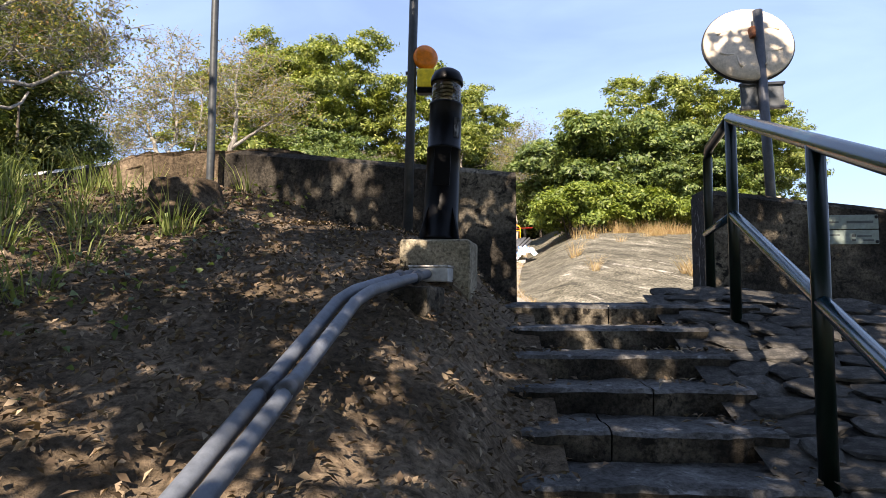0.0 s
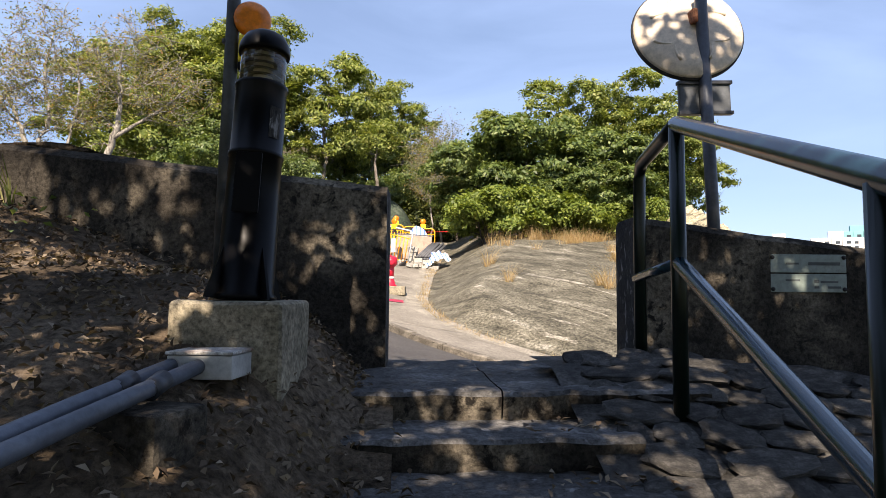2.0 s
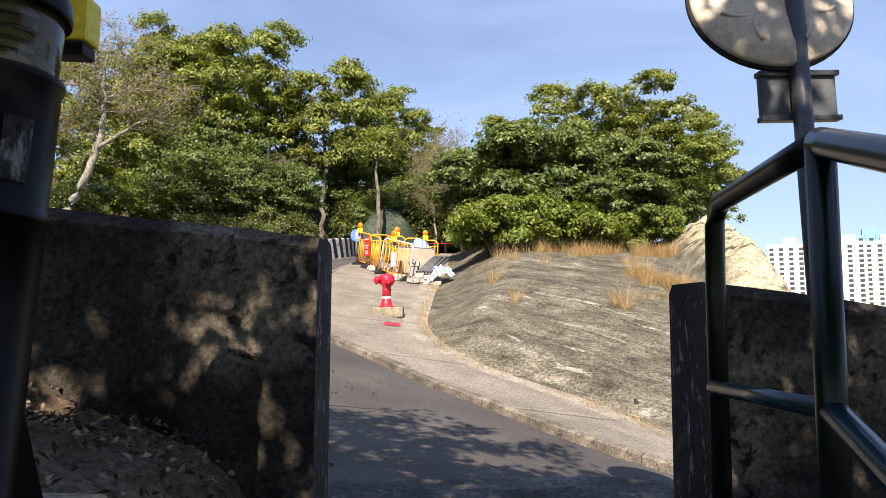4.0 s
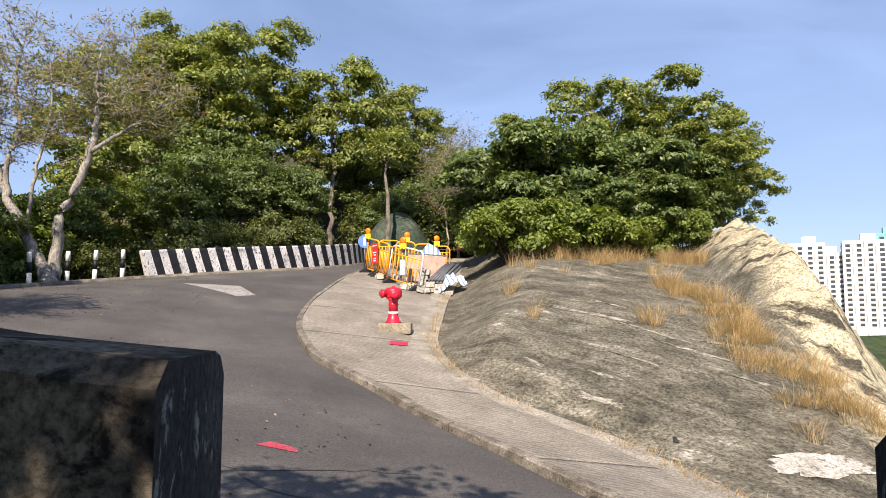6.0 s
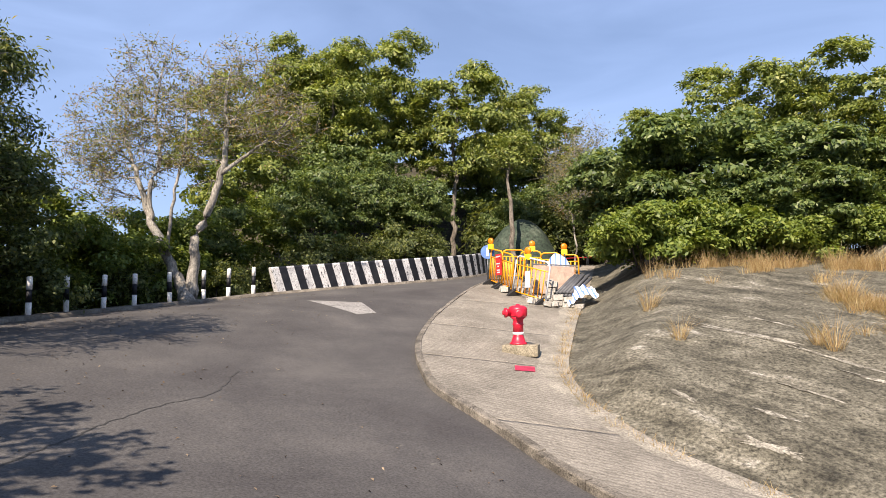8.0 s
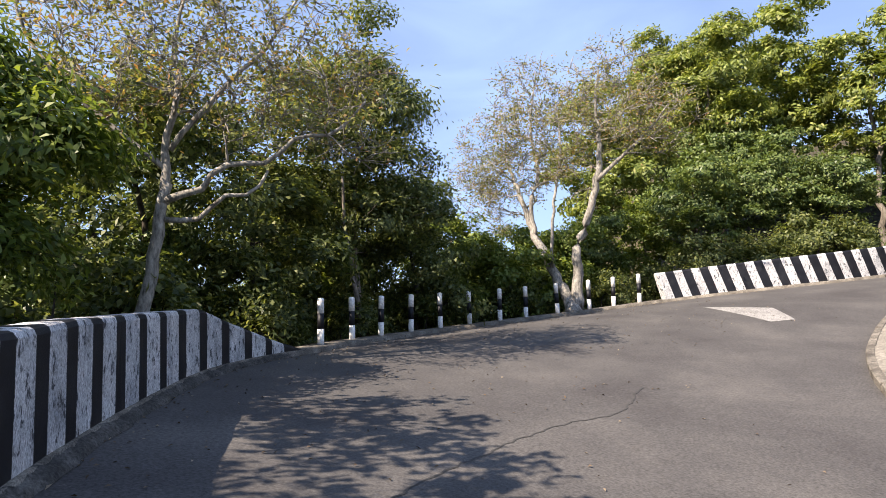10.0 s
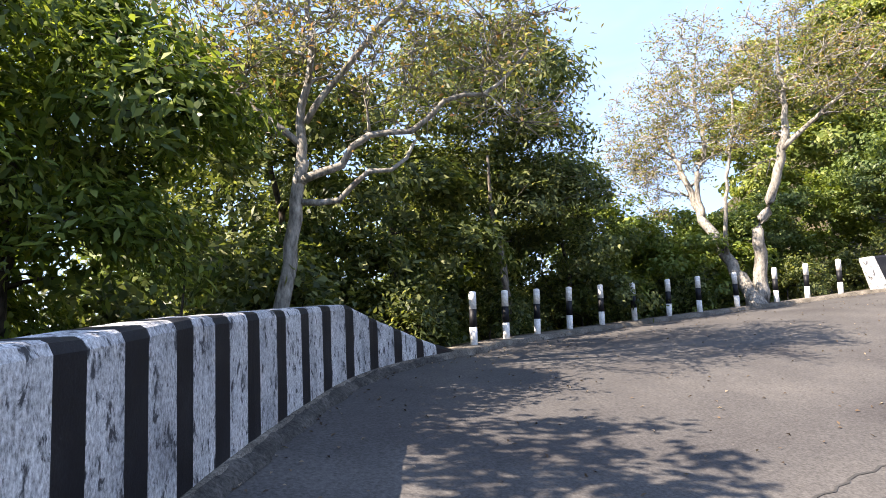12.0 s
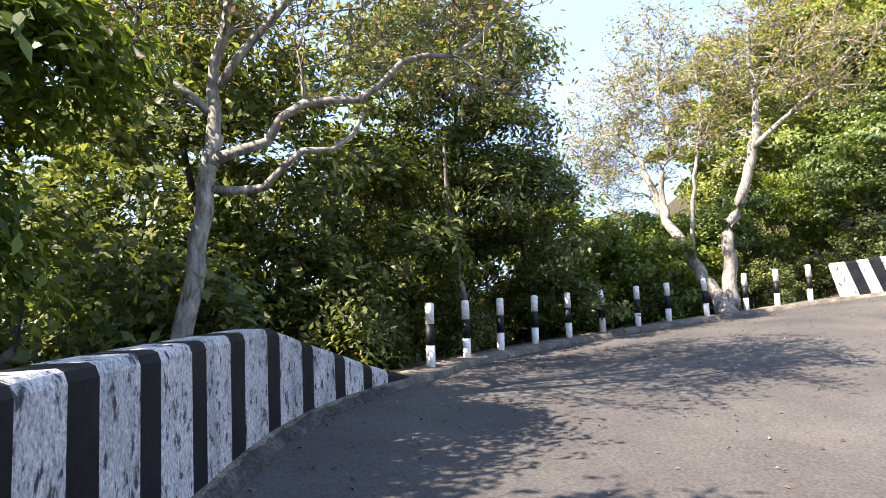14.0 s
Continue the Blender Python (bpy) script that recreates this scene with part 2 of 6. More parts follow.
def rock_mat():
    """Grey weathered slab with pale scars; bare yellow rock to the east."""
    m, nt, p, v = start_mat("weathered_rock", 0.93, 0, 0.2)
    mp = nt.nodes.new("ShaderNodeMapping")
    mp.vector_type = "TEXTURE"
    mp.inputs["Scale"].default_value, mp.inputs["Rotation"].default_value = (2.4, 0.5, 0.9), (0, 0, -0.72)
    nt.links.new(v, mp.inputs["Vector"])
    streak = noise_node(nt, mp.outputs["Vector"], 1.3, 9, 0.7, 0.6)
    grey = ramp_node(nt, [(0.37, (0.038, 0.036, 0.028)), (0.45, (0.082, 0.076, 0.057)), (0.53, (0.135, 0.125, 0.095)), (0.585, (0.19, 0.176, 0.138)), (0.62, (0.35, 0.33, 0.28))])
    mott = nt.nodes.new("ShaderNodeMath")
    mott.operation = "MULTIPLY_ADD"
    mott.inputs[1].default_value = 0.55
    half = nt.nodes.new("ShaderNodeMath")
    half.operation = "MULTIPLY"
    half.inputs[1].default_value = 0.45
    nt.links.new(noise_node(nt, v, 1.1, 9, 0.72, 0.2), mott.inputs[0])
    nt.links.new(streak, half.inputs[0])
    nt.links.new(half.outputs[0], mott.inputs[2])
    nt.links.new(mott.outputs[0], grey.inputs["Fac"])
    sep = nt.nodes.new("ShaderNodeSeparateXYZ")
    nt.links.new(v, sep.inputs[0])
    yellow = ramp_node(nt, [(0.40, (0.06, 0.055, 0.042)), (0.45, (0.17, 0.15, 0.105)), (0.49, (0.36, 0.315, 0.21)), (0.68, (0.50, 0.45, 0.31))])
    nt.links.new(streak, yellow.inputs["Fac"])
    lie = nt.nodes.new("ShaderNodeMath")
    lie.operation = "MULTIPLY_ADD"
    lie.inputs[1].default_value = 2.2
    nt.links.new(noise_node(nt, v, 0.5, 4, 0.6), lie.inputs[0])
    slant = nt.nodes.new("ShaderNodeMath")
    slant.operation = "MULTIPLY_ADD"
    slant.inputs[1].default_value = -0.24
    nt.links.new(sep.outputs["Y"], slant.inputs[0])
    nt.links.new(sep.outputs["X"], slant.inputs[2])
    nt.links.new(slant.outputs[0], lie.inputs[2])
    edge = nt.nodes.new("ShaderNodeMapRange")
    edge.inputs["From Min"].default_value, edge.inputs["From Max"].default_value = 5.9, 6.4
    nt.links.new(lie.outputs[0], edge.inputs["Value"])
    col = mix_node(nt, edge.outputs[0], grey.outputs["Color"], yellow.outputs["Color"])
    grain = noise_node(nt, v, 16, 9, 0.8)
    g = ramp_node(nt, [(0.38, (0.22, 0.22, 0.22)), (0.5, (0.95, 0.95, 0.95)), (0.62, (1.75, 1.75, 1.75))])
    nt.links.new(grain, g.inputs["Fac"])
    col = mix_node(nt, 1.0, col, g.outputs["Color"], "MULTIPLY")
    nt.links.new(col, p.inputs["Base Color"])
    add = nt.nodes.new("ShaderNodeMath")
    add.operation = "MULTIPLY_ADD"
    add.inputs[1].default_value = 0.8
    nt.links.new(streak, add.inputs[0])
    nt.links.new(grain, add.inputs[2])
    bump_node(nt, p, add.outputs[0], 0.8, 0.03)
    return m


PEEL = surface("peeling_white_paint", (0.02, 0.02, 0.02), (0.04, 0.038, 0.036), (0.08, 0.075, 0.07), 2, 90, 0.9, 0, 0.2, 0.8, 0.01, (0.24, 0.235, 0.23), 0.57, stretch=(1, 1, 0.4))
RUBBLE = surface("broken_pale_block", (0.28, 0.265, 0.235), (0.38, 0.36, 0.32), (0.47, 0.45, 0.41), 3.0, 40, 0.9, 0, 0.2, 0.5, 0.006, (0.25, 0.23, 0.2), 0.66, random=0.2)
PAVE = pavement_mat()
ROCK = rock_mat()


# ---------------------------------------------------------------- mesh helpers
def part(name, bm, material, parent, label=""):
    me = bpy.data.meshes.new(name)
    bm.to_mesh(me)
    bm.free()
    return put(name, me, material, parent, label)


def put(name, me, material, parent=None, label=""):
    if material is not None and not me.materials:
        me.materials.append(material)
    ob = new(name, me)
    if parent is not None:
        ob.parent = parent
    return tagged(ob, label=label)


def thing(name, at, label, category, group="", kind=""):
    ob = new(name)
    ob.matrix_world = at
    return tagged(ob, label, category, group, kind)


def arrays_mesh(name, verts, faces, smooth=False):
    """verts (n, 3); faces (m, k), all with k corners."""
    verts, faces = np.asarray(verts, np.float32), np.asarray(faces, np.int32)
    me = bpy.data.meshes.new(name)
    me.vertices.add(len(verts))
    me.vertices.foreach_set("co", verts.ravel())
    k = faces.shape[1]
    me.loops.add(faces.size)
    me.loops.foreach_set("vertex_index", faces.ravel())
    me.polygons.add(len(faces))
    me.polygons.foreach_set("loop_start", np.arange(0, faces.size, k, dtype=np.int32))
    me.polygons.foreach_set("loop_total", np.full(len(faces), k, np.int32))
    if smooth:
        me.polygons.foreach_set("use_smooth", np.ones(len(faces), bool))
    me.update(calc_edges=True)
    return me


def grid_mesh(name, P, smooth=True):
    """P (rows, columns, 3) of places."""
    a, b = P.shape[:2]
    i = np.arange(a * b).reshape(a, b)
    f = np.stack([i[:-1, :-1], i[:-1, 1:], i[1:, 1:], i[1:, :-1]], -1).reshape(-1, 4)
    return arrays_mesh(name, P.reshape(-1, 3), f, smooth)


def bevel(bm, width, segments=2):
    bmesh.ops.bevel(bm, geom=bm.edges[:], offset=width, segments=segments, affect="EDGES", profile=0.6)
    return bm


def box(sx, sy, sz, at=(0, 0, 0), b=0.01, seg=2):
    """A bevelled box that stands on at."""
    bm = bmesh.new()
    bmesh.ops.create_cube(bm, size=1.0, matrix=Matrix.LocRotScale((at[0], at[1], at[2] + sz / 2), None, (sx, sy, sz)))
    return bevel(bm, b, seg) if b else bm


def lathe(profile, n=24, at=(0, 0, 0)):
    """A turned shape from (radius, height) pairs."""
    bm = bmesh.new()
    rings = []
    for r, z in profile:
        rings.append([bm.verts.new((at[0] + max(r, 0.0005) * math.cos(2 * math.pi * k / n), at[1] + max(r, 0.0005) * math.sin(2 * math.pi * k / n), at[2] + z)) for k in range(n)])
    for a, b in zip(rings, rings[1:]):
        for k in range(n):
            bm.faces.new((a[k], a[(k + 1) % n], b[(k + 1) % n], b[k]))
    bm.faces.new(rings[0][::-1])
    bm.faces.new(rings[-1])
    for f in bm.faces:
        f.smooth = len(f.verts) == 4
    return bm


def tube_arrays(paths, n=7):
    """Tubes along paths, each a list of (point, radius)."""
    V, F, base = [], [], 0
    ang = np.linspace(0, 2 * np.pi, n, endpoint=False)
    for path in paths:
        pts = np.array([p for p, r in path], float)
        rad = np.array([r for p, r in path], float)
        tan = np.gradient(pts, axis=0)
        tan /= np.linalg.norm(tan, axis=1)[:, None] + 1e-9
        ref = np.where(np.abs(tan[:, 2:3]) > 0.9, np.array([[1.0, 0, 0]]), np.array([[0, 0, 1.0]]))
        u = np.cross(tan, ref)
        u /= np.linalg.norm(u, axis=1)[:, None] + 1e-9
        w = np.cross(tan, u)
        ring = pts[:, None] + rad[:, None, None] * (np.cos(ang)[None, :, None] * u[:, None] + np.sin(ang)[None, :, None] * w[:, None])
        V.append(ring.reshape(-1, 3))
        k = len(pts)
        i = base + np.arange(k * n).reshape(k, n)
        j = np.roll(i, -1, axis=1)
        F.append(np.stack([i[:-1], j[:-1], j[1:], i[1:]], -1).reshape(-1, 4))
        V.append(pts[[0, -1]])
        c0, c1 = base + k * n, base + k * n + 1
        F.append(np.stack([np.full(n, c0), j[0], i[0], i[0]], -1)[:, [0, 1, 2, 2]])
        F.append(np.stack([np.full(n, c1), i[-1], j[-1], j[-1]], -1)[:, [0, 1, 2, 2]])
        base += k * n + 2
    return np.concatenate(V), np.concatenate(F)


def tubes_mesh(name, paths, n=7):
    v, f = tube_arrays(paths, n)
    f3 = f[f[:, 2] == f[:, 3]]
    me = bpy.data.meshes.new(name)
    quads = f[f[:, 2] != f[:, 3]]
    me.vertices.add(len(v))
    me.vertices.foreach_set("co", v.astype(np.float32).ravel())
    me.loops.add(quads.size + 3 * len(f3))
    me.loops.foreach_set("vertex_index", np.concatenate([quads.ravel(), f3[:, :3].ravel()]).astype(np.int32))
    me.polygons.add(len(quads) + len(f3))
    total = np.concatenate([np.full(len(quads), 4), np.full(len(f3), 3)]).astype(np.int32)
    me.polygons.foreach_set("loop_start", np.concatenate([[0], np.cumsum(total)[:-1]]).astype(np.int32))
    me.polygons.foreach_set("loop_total", total)
    me.polygons.foreach_set("use_smooth", np.ones(len(total), bool))
    me.update(calc_edges=True)
    return me


def spline(points, step=0.25):
    """A smooth line through a few plan points, at even steps."""
    P = np.array(points, float)
    P = np.vstack([2 * P[0] - P[1], P, 2 * P[-1] - P[-2]])
    out = []
    for a, b, c, d in zip(P, P[1:], P[2:], P[3:]):
        t = np.linspace(0, 1, 24, endpoint=False)[:, None]
        out.append(0.5 * (2 * b + (c - a) * t + (2 * a - 5 * b + 4 * c - d) * t * t + (3 * b - a - 3 * c + d) * t ** 3))
    out = np.vstack([*out, P[-2]])
    s = np.r_[0, np.cumsum(np.linalg.norm(np.diff(out, axis=0), axis=1))]
    k = np.arange(0, s[-1], step)
    return np.stack([np.interp(k, s, out[:, n]) for n in range(out.shape[1])], -1)


def normals2(P):
    """Unit normals to the left of a plan line."""
    t = np.gradient(P[:, :2], axis=0)
    t /= np.linalg.norm(t, axis=1)[:, None]
    return np.stack([-t[:, 1], t[:, 0]], -1)


def resample(P, n):
    s = np.r_[0, np.cumsum(np.linalg.norm(np.diff(P, axis=0), axis=1))]
    return np.stack([np.interp(np.linspace(0, s[-1], n), s, P[:, k]) for k in range(P.shape[1])], -1)


def fbm(x, y, scale, seed=0.0, octaves=4):
    """Smooth relief over the plan, about -1 to 1."""
    x, y = np.broadcast_arrays(np.asarray(x, float), np.asarray(y, float))
    out = np.zeros(x.shape)
    flat = out.reshape(-1)
    for n, (a, b) in enumerate(zip(x.reshape(-1), y.reshape(-1))):
        flat[n] = noise.fractal(Vector((a * scale, b * scale, seed)), 1.0, 2.0, octaves)
    return out


# ---------------------------------------------------------------- the lie of the land
def road_z(x, y):
    """Height of the road: it climbs to the north and tilts up to the outer, western edge."""
    x, y = np.clip(np.asarray(x, float), -13, 8) / 10, (np.clip(np.asarray(y, float), 3, 40) - 15) / 10
    return 1.526 - 1.8841 * x + 0.7864 * y - 0.4526 * x * x + 0.1336 * x * y + 0.897 * y * y + 0.1946 * x ** 3 - 0.254 * x * x * y + 0.3572 * x * y * y - 0.2588 * y ** 3


# outer (west) edge of the road, from the east past the gate to the far bend
WEST = spline([(14, 2.6), (9, 4.3), (4, 5.75), (2.1, 5.98), (0.7, 5.98), (-1.3, 6.2), (-3.3, 7.05), (-5.2, 8.3), (-7.3, 10.0), (-8.75, 11.4), (-9.75, 12.95), (-10.4, 14.7), (-11.0, 16.0),
               (-11.5, 18.4), (-11.6, 20.9), (-11.35, 22.9), (-10.8, 24.7), (-9.2, 27.2), (-7.9, 28.4), (-6.2, 29.5), (-4.2, 31.0), (-2.4, 33.2), (-1.6, 36.5), (-2.5, 41)])
# inner (east) kerb line
EAST = spline([(14, 4.5), (8, 7.2), (5.2, 9.2), (3.8, 10.5), (2.9, 11.57), (2.2, 12.6), (1.24, 13.7), (0.25, 15.1), (-0.78, 16.4), (-1.22, 17.5), (-1.6, 18.8),
               (-1.87, 20.5), (-1.98, 22.9), (-1.85, 25.8), (-1.6, 29), (-0.9, 32.5), (0.3, 36.5), (0.5, 41)])
EAST = EAST + 0.09 * normals2(EAST)
# foot of the rock slab
FOOT = spline([(15, 5.2), (9, 8.0), (6.2, 10.4), (5.0, 12.3), (4.35, 13.8), (3.85, 14.5), (2.94, 15.15), (2.2, 16.15), (1.63, 17.6), (1.39, 19.3), (1.5, 21.5), (1.9, 25.6), (2.3, 28.5), (2.8, 33), (3.6, 41)])

WEST_S = np.r_[0, np.cumsum(np.linalg.norm(np.diff(WEST, axis=0), axis=1))]
WEST_N = normals2(WEST)
WEST_TURN = int(np.argmin(WEST[:, 0])) + 1


def west(s, off):
    """A plan point s metres along the outer edge, off metres outwards."""
    p = [np.interp(s, WEST_S, WEST[:, k]) for k in (0, 1)]
    n = [np.interp(s, WEST_S, WEST_N[:, k]) for k in (0, 1)]
    return np.array([p[0] + off * n[0], p[1] + off * n[1]])


def edge_fall(s, d):
    """Height of the land above the road edge, d metres outwards: it falls away, but rises behind the far bend."""
    down = np.interp(d, [0, 0.9, 2, 4, 8, 16, 40, 90], [0.0, 0.0, -0.45, -1.4, -3.2, -7, -16, -26])
    up = np.interp(d, [0, 0.9, 3, 8, 20, 45, 90], [0.0, 0.1, 0.5, 2.2, 7.5, 15, 20])
    w = np.clip((s - 40.5) / 6.0, 0, 1)
    return down * (1 - w) + up * w


def land(s, d):
    p = west(s, d)
    e = west(s, 0)
    return Vector((p[0], p[1], float(road_z(*e)) + 0.09 + float(edge_fall(s, d))))


def stair_z(y):
    return 1.70 - 0.365 * (4.63 - np.asarray(y, float))


def smooth(t):
    t = np.clip(t, 0, 1)
    return t * t * (3 - 2 * t)


def bank_z(x, y):
    """The littered earth bank beside the steps."""
    x, y = np.asarray(x, float), np.asarray(y, float)
    high = stair_z(np.minimum(y, 7.2)) + 0.52 * (1 - np.exp(-np.maximum(0.55 - x, 0) / 0.45)) - 0.36 * smooth((y - 4.7) / 0.9) * smooth((x + 1.8) / 1.6)
    low = stair_z(np.minimum(y, 4.63)) - 0.06
    return low + (high - low) * smooth((0.62 - x) / 0.5)


# ---------------------------------------------------------------- ground, road, pavement, rock
def build_far_ground():
    r = np.r_[0, np.geomspace(30, 4500, 22)]
    a = np.linspace(0, 2 * np.pi, 61)
    R, A = np.meshgrid(r, a, indexing="ij")
    P = np.stack([R * np.cos(A) + 5, R * np.sin(A) + 15, -30 - 4 * np.sin(A * 3) * np.minimum(R / 300, 1)], -1)
    ob = put("ground", grid_mesh("ground", P), surface("far_scrub", (0.03, 0.045, 0.02), (0.05, 0.065, 0.03), (0.09, 0.10, 0.05), 0.02, 0.4, 0.95))
    tagged(ob, "distant low green ground far below the hill", "ground", kind="structure")


def build_road():
    n, m = 220, 34
    L, R = resample(WEST, n), resample(EAST, n)
    t = np.linspace(0, 1, m)
    XY = L[:, None] * (1 - t)[None, :, None] + R[:, None] * t[None, :, None]
    Z = road_z(XY[..., 0], XY[..., 1])
    ob = put("road", grid_mesh("road", np.concatenate([XY, Z[..., None]], -1)), ASPHALT)
    tagged(ob, "worn grey asphalt road bending uphill between kerbs", "road", kind="structure")
    crack = plain("crack_seal", (0.045, 0.043, 0.04), 0.85)
    for k, pts in enumerate([[(-2.9, 8.7), (-3.5, 10.5), (-3.8, 12.7), (-3.6, 14.0), (-4.0, 15.5)], [(-1.0, 9.6), (0.3, 10.6), (1.1, 11.0)], [(-0.7, 10.2), (0.1, 9.6), (1.5, 10.4)]]):
        C = spline(pts, 0.12)
        rng = np.random.default_rng(k)
        C = C + rng.normal(0, 0.018, C.shape)
        N = normals2(C)
        w = 0.008 + 0.006 * rng.random(len(C))[:, None]
        P = np.stack([C - N * w, C + N * w], 1)
        Z = road_z(P[..., 0], P[..., 1]) + 0.005
        tagged(put("road_crack", grid_mesh("road_crack", np.concatenate([P, Z[..., None]], -1)), crack), "thin dark crack across the asphalt", "crack", "road cracks", "structure")
    # painted marks
    white = surface("worn_road_paint", (0.18, 0.175, 0.16), (0.25, 0.24, 0.225), (0.30, 0.29, 0.27), 2, 40, 0.85, speck=(0.10, 0.095, 0.09), speck_at=0.56)
    pink = surface("red_spray_paint", (0.26, 0.04, 0.05), (0.40, 0.045, 0.07), (0.46, 0.07, 0.09), 4, 50, 0.8, speck=(0.10, 0.09, 0.085), speck_at=0.55)

    def mark(name, pts, mat, label, cat, lift=0.006, sub=10):
        A, B, C, D = [np.array(p, float) for p in pts]
        u, v = np.meshgrid(np.linspace(0, 1, sub), np.linspace(0, 1, sub))
        u, v = u[..., None], v[..., None]
        P = (A * (1 - u) + B * u) * (1 - v) + (D * (1 - u) + C * u) * v
        Z = road_z(P[..., 0], P[..., 1]) + lift
        tagged(put(name, grid_mesh(name, np.concatenate([P, Z[..., None]], -1)), mat), label, cat, kind="structure")

    mark("road_arrow", [(-6.4, 24.6), (-4.1, 22.5), (-3.7, 23.0), (-4.6, 24.6)], white, "worn white painted arrow head on the asphalt", "road marking")
    mark("red_mark", [(-0.58, 11.0), (-0.14, 10.97), (-0.18, 11.14), (-0.48, 11.22)], pink, "red spray paint mark on the asphalt", "road marking")
    mark("red_mark", [(0.42, 18.5), (0.82, 18.7), (0.80, 19.1), (0.40, 18.9)], plain("red_lid_paint", (0.42, 0.03, 0.07), 0.6), "red painted metal lid in the pavement", "utility lid", 0.14)


def build_pavement():
    """Bays of brushed concrete between the kerb and the rock."""
    K = resample(EAST, 400)
    Nk = -normals2(K)
    K = K + Nk * 0.13
    F = resample(FOOT, 400)
    base = tagged(new("pavement"), "brushed grey concrete pavement laid in bays", "pavement", kind="structure")
    cuts = [0, 55, 92, 128, 160, 196, 226, 262, 300, 350, 399]
    for i0, i1 in zip(cuts, cuts[1:]):
        t = np.linspace(-0.0, 1.25, 14)
        k, f = K[i0:i1 + 1].copy(), F[i0:i1 + 1]
        d = (k[1] - k[0]) / (np.linalg.norm(k[1] - k[0]) + 1e-9) * 0.008
        XY = k[:, None] * (1 - t)[None, :, None] + f[:, None] * t[None, :, None]
        XY[0] += d
        XY[-1] -= d
        Z = road_z(XY[..., 0], XY[..., 1]) + 0.125
        P = np.concatenate([XY, Z[..., None]], -1)
        low = P[[0, -1]].copy()
        low[..., 2] -= 0.08
        P = np.concatenate([low[:1], P, low[1:]], 0)
        put("concrete_bay", grid_mesh("concrete_bay", P, False), PAVE, base)
    # bedding under the joints
    t = np.linspace(0, 1.2, 4)
    XY = K[:, None] * (1 - t)[None, :, None] + F[:, None] * t[None, :, None]
    Z = road_z(XY[..., 0], XY[..., 1]) + 0.08
    put("bedding", grid_mesh("bedding", np.concatenate([XY, Z[..., None]], -1)), SOIL, base)


def build_kerb():
    base = tagged(new("kerb"), "weathered concrete kerbstones along the bend", "kerb", kind="structure")
    s = np.r_[0, np.cumsum(np.linalg.norm(np.diff(EAST, axis=0), axis=1))]
    N = -normals2(EAST)
    at = lambda v, off: np.array([np.interp(v, s, EAST[:, k]) + off * np.interp(v, s, N[:, k]) for k in (0, 1)])
    rng = random.Random(5)
    v = 3.0
    while v < s[-1] - 1:
        ln = 0.9
        h, lean = 0.125 + rng.uniform(-0.012, 0.012), rng.uniform(-0.008, 0.008)
        bm = bmesh.new()
        rows = []
        for q in (v + 0.006, v + ln / 2, v + ln - 0.006):
            a, b = at(q, 0 + lean), at(q, 0.135 + lean)
            z = float(road_z(*a))
            rows.append([bm.verts.new((*p, z + dz)) for p, dz in ((a, -0.1), (a, h - 0.02), (a * 0.85 + b * 0.15, h), (b, h + 0.004), (b, -0.1))])
        for r0, r1 in zip(rows, rows[1:]):
            for k in range(4):
                bm.faces.new((r0[k], r0[k + 1], r1[k + 1], r1[k]))
        bm.faces.new(rows[0])
        bm.faces.new(rows[-1][::-1])
        bmesh.ops.recalc_face_normals(bm, faces=bm.faces)
        part("kerbstone", bm, KERB, base)
        v += ln


def build_dust_strip():
    """Pale mortar and dust along the foot of the rock."""
    F = resample(FOOT, 420)[90:330]
    N = -normals2(F)
    rng = np.random.default_rng(91)
    w = 0.20 + 0.12 * fbm(F[:, 0], F[:, 1], 0.9, 17.0, 4) + 0.10 * smooth((F[:, 1] - 16) / 4) + rng.uniform(-0.02, 0.02, len(F))
    w = np.clip(w, 0.05, 0.6)[:, None]
    P = np.stack([F - N * w * 1.5, F - N * w * 0.6, F + N * 0.02, F + N * 0.14], 1)
    Z = road_z(P[..., 0], P[..., 1]) + np.array([0.127, 0.134, 0.16, 0.17])[None]
    dust = surface("pale_dust", (0.17, 0.155, 0.125), (0.25, 0.228, 0.188), (0.34, 0.31, 0.255), 2.2, 30, 0.95, 0, 0.15, 0.7, 0.008, (0.16, 0.14, 0.10), 0.6)
    tagged(put("dust_strip", grid_mesh("dust_strip", np.concatenate([P, Z[..., None]], -1)), dust), "pale dusty mortar strip along the foot of the rock", "ground strip", kind="structure")


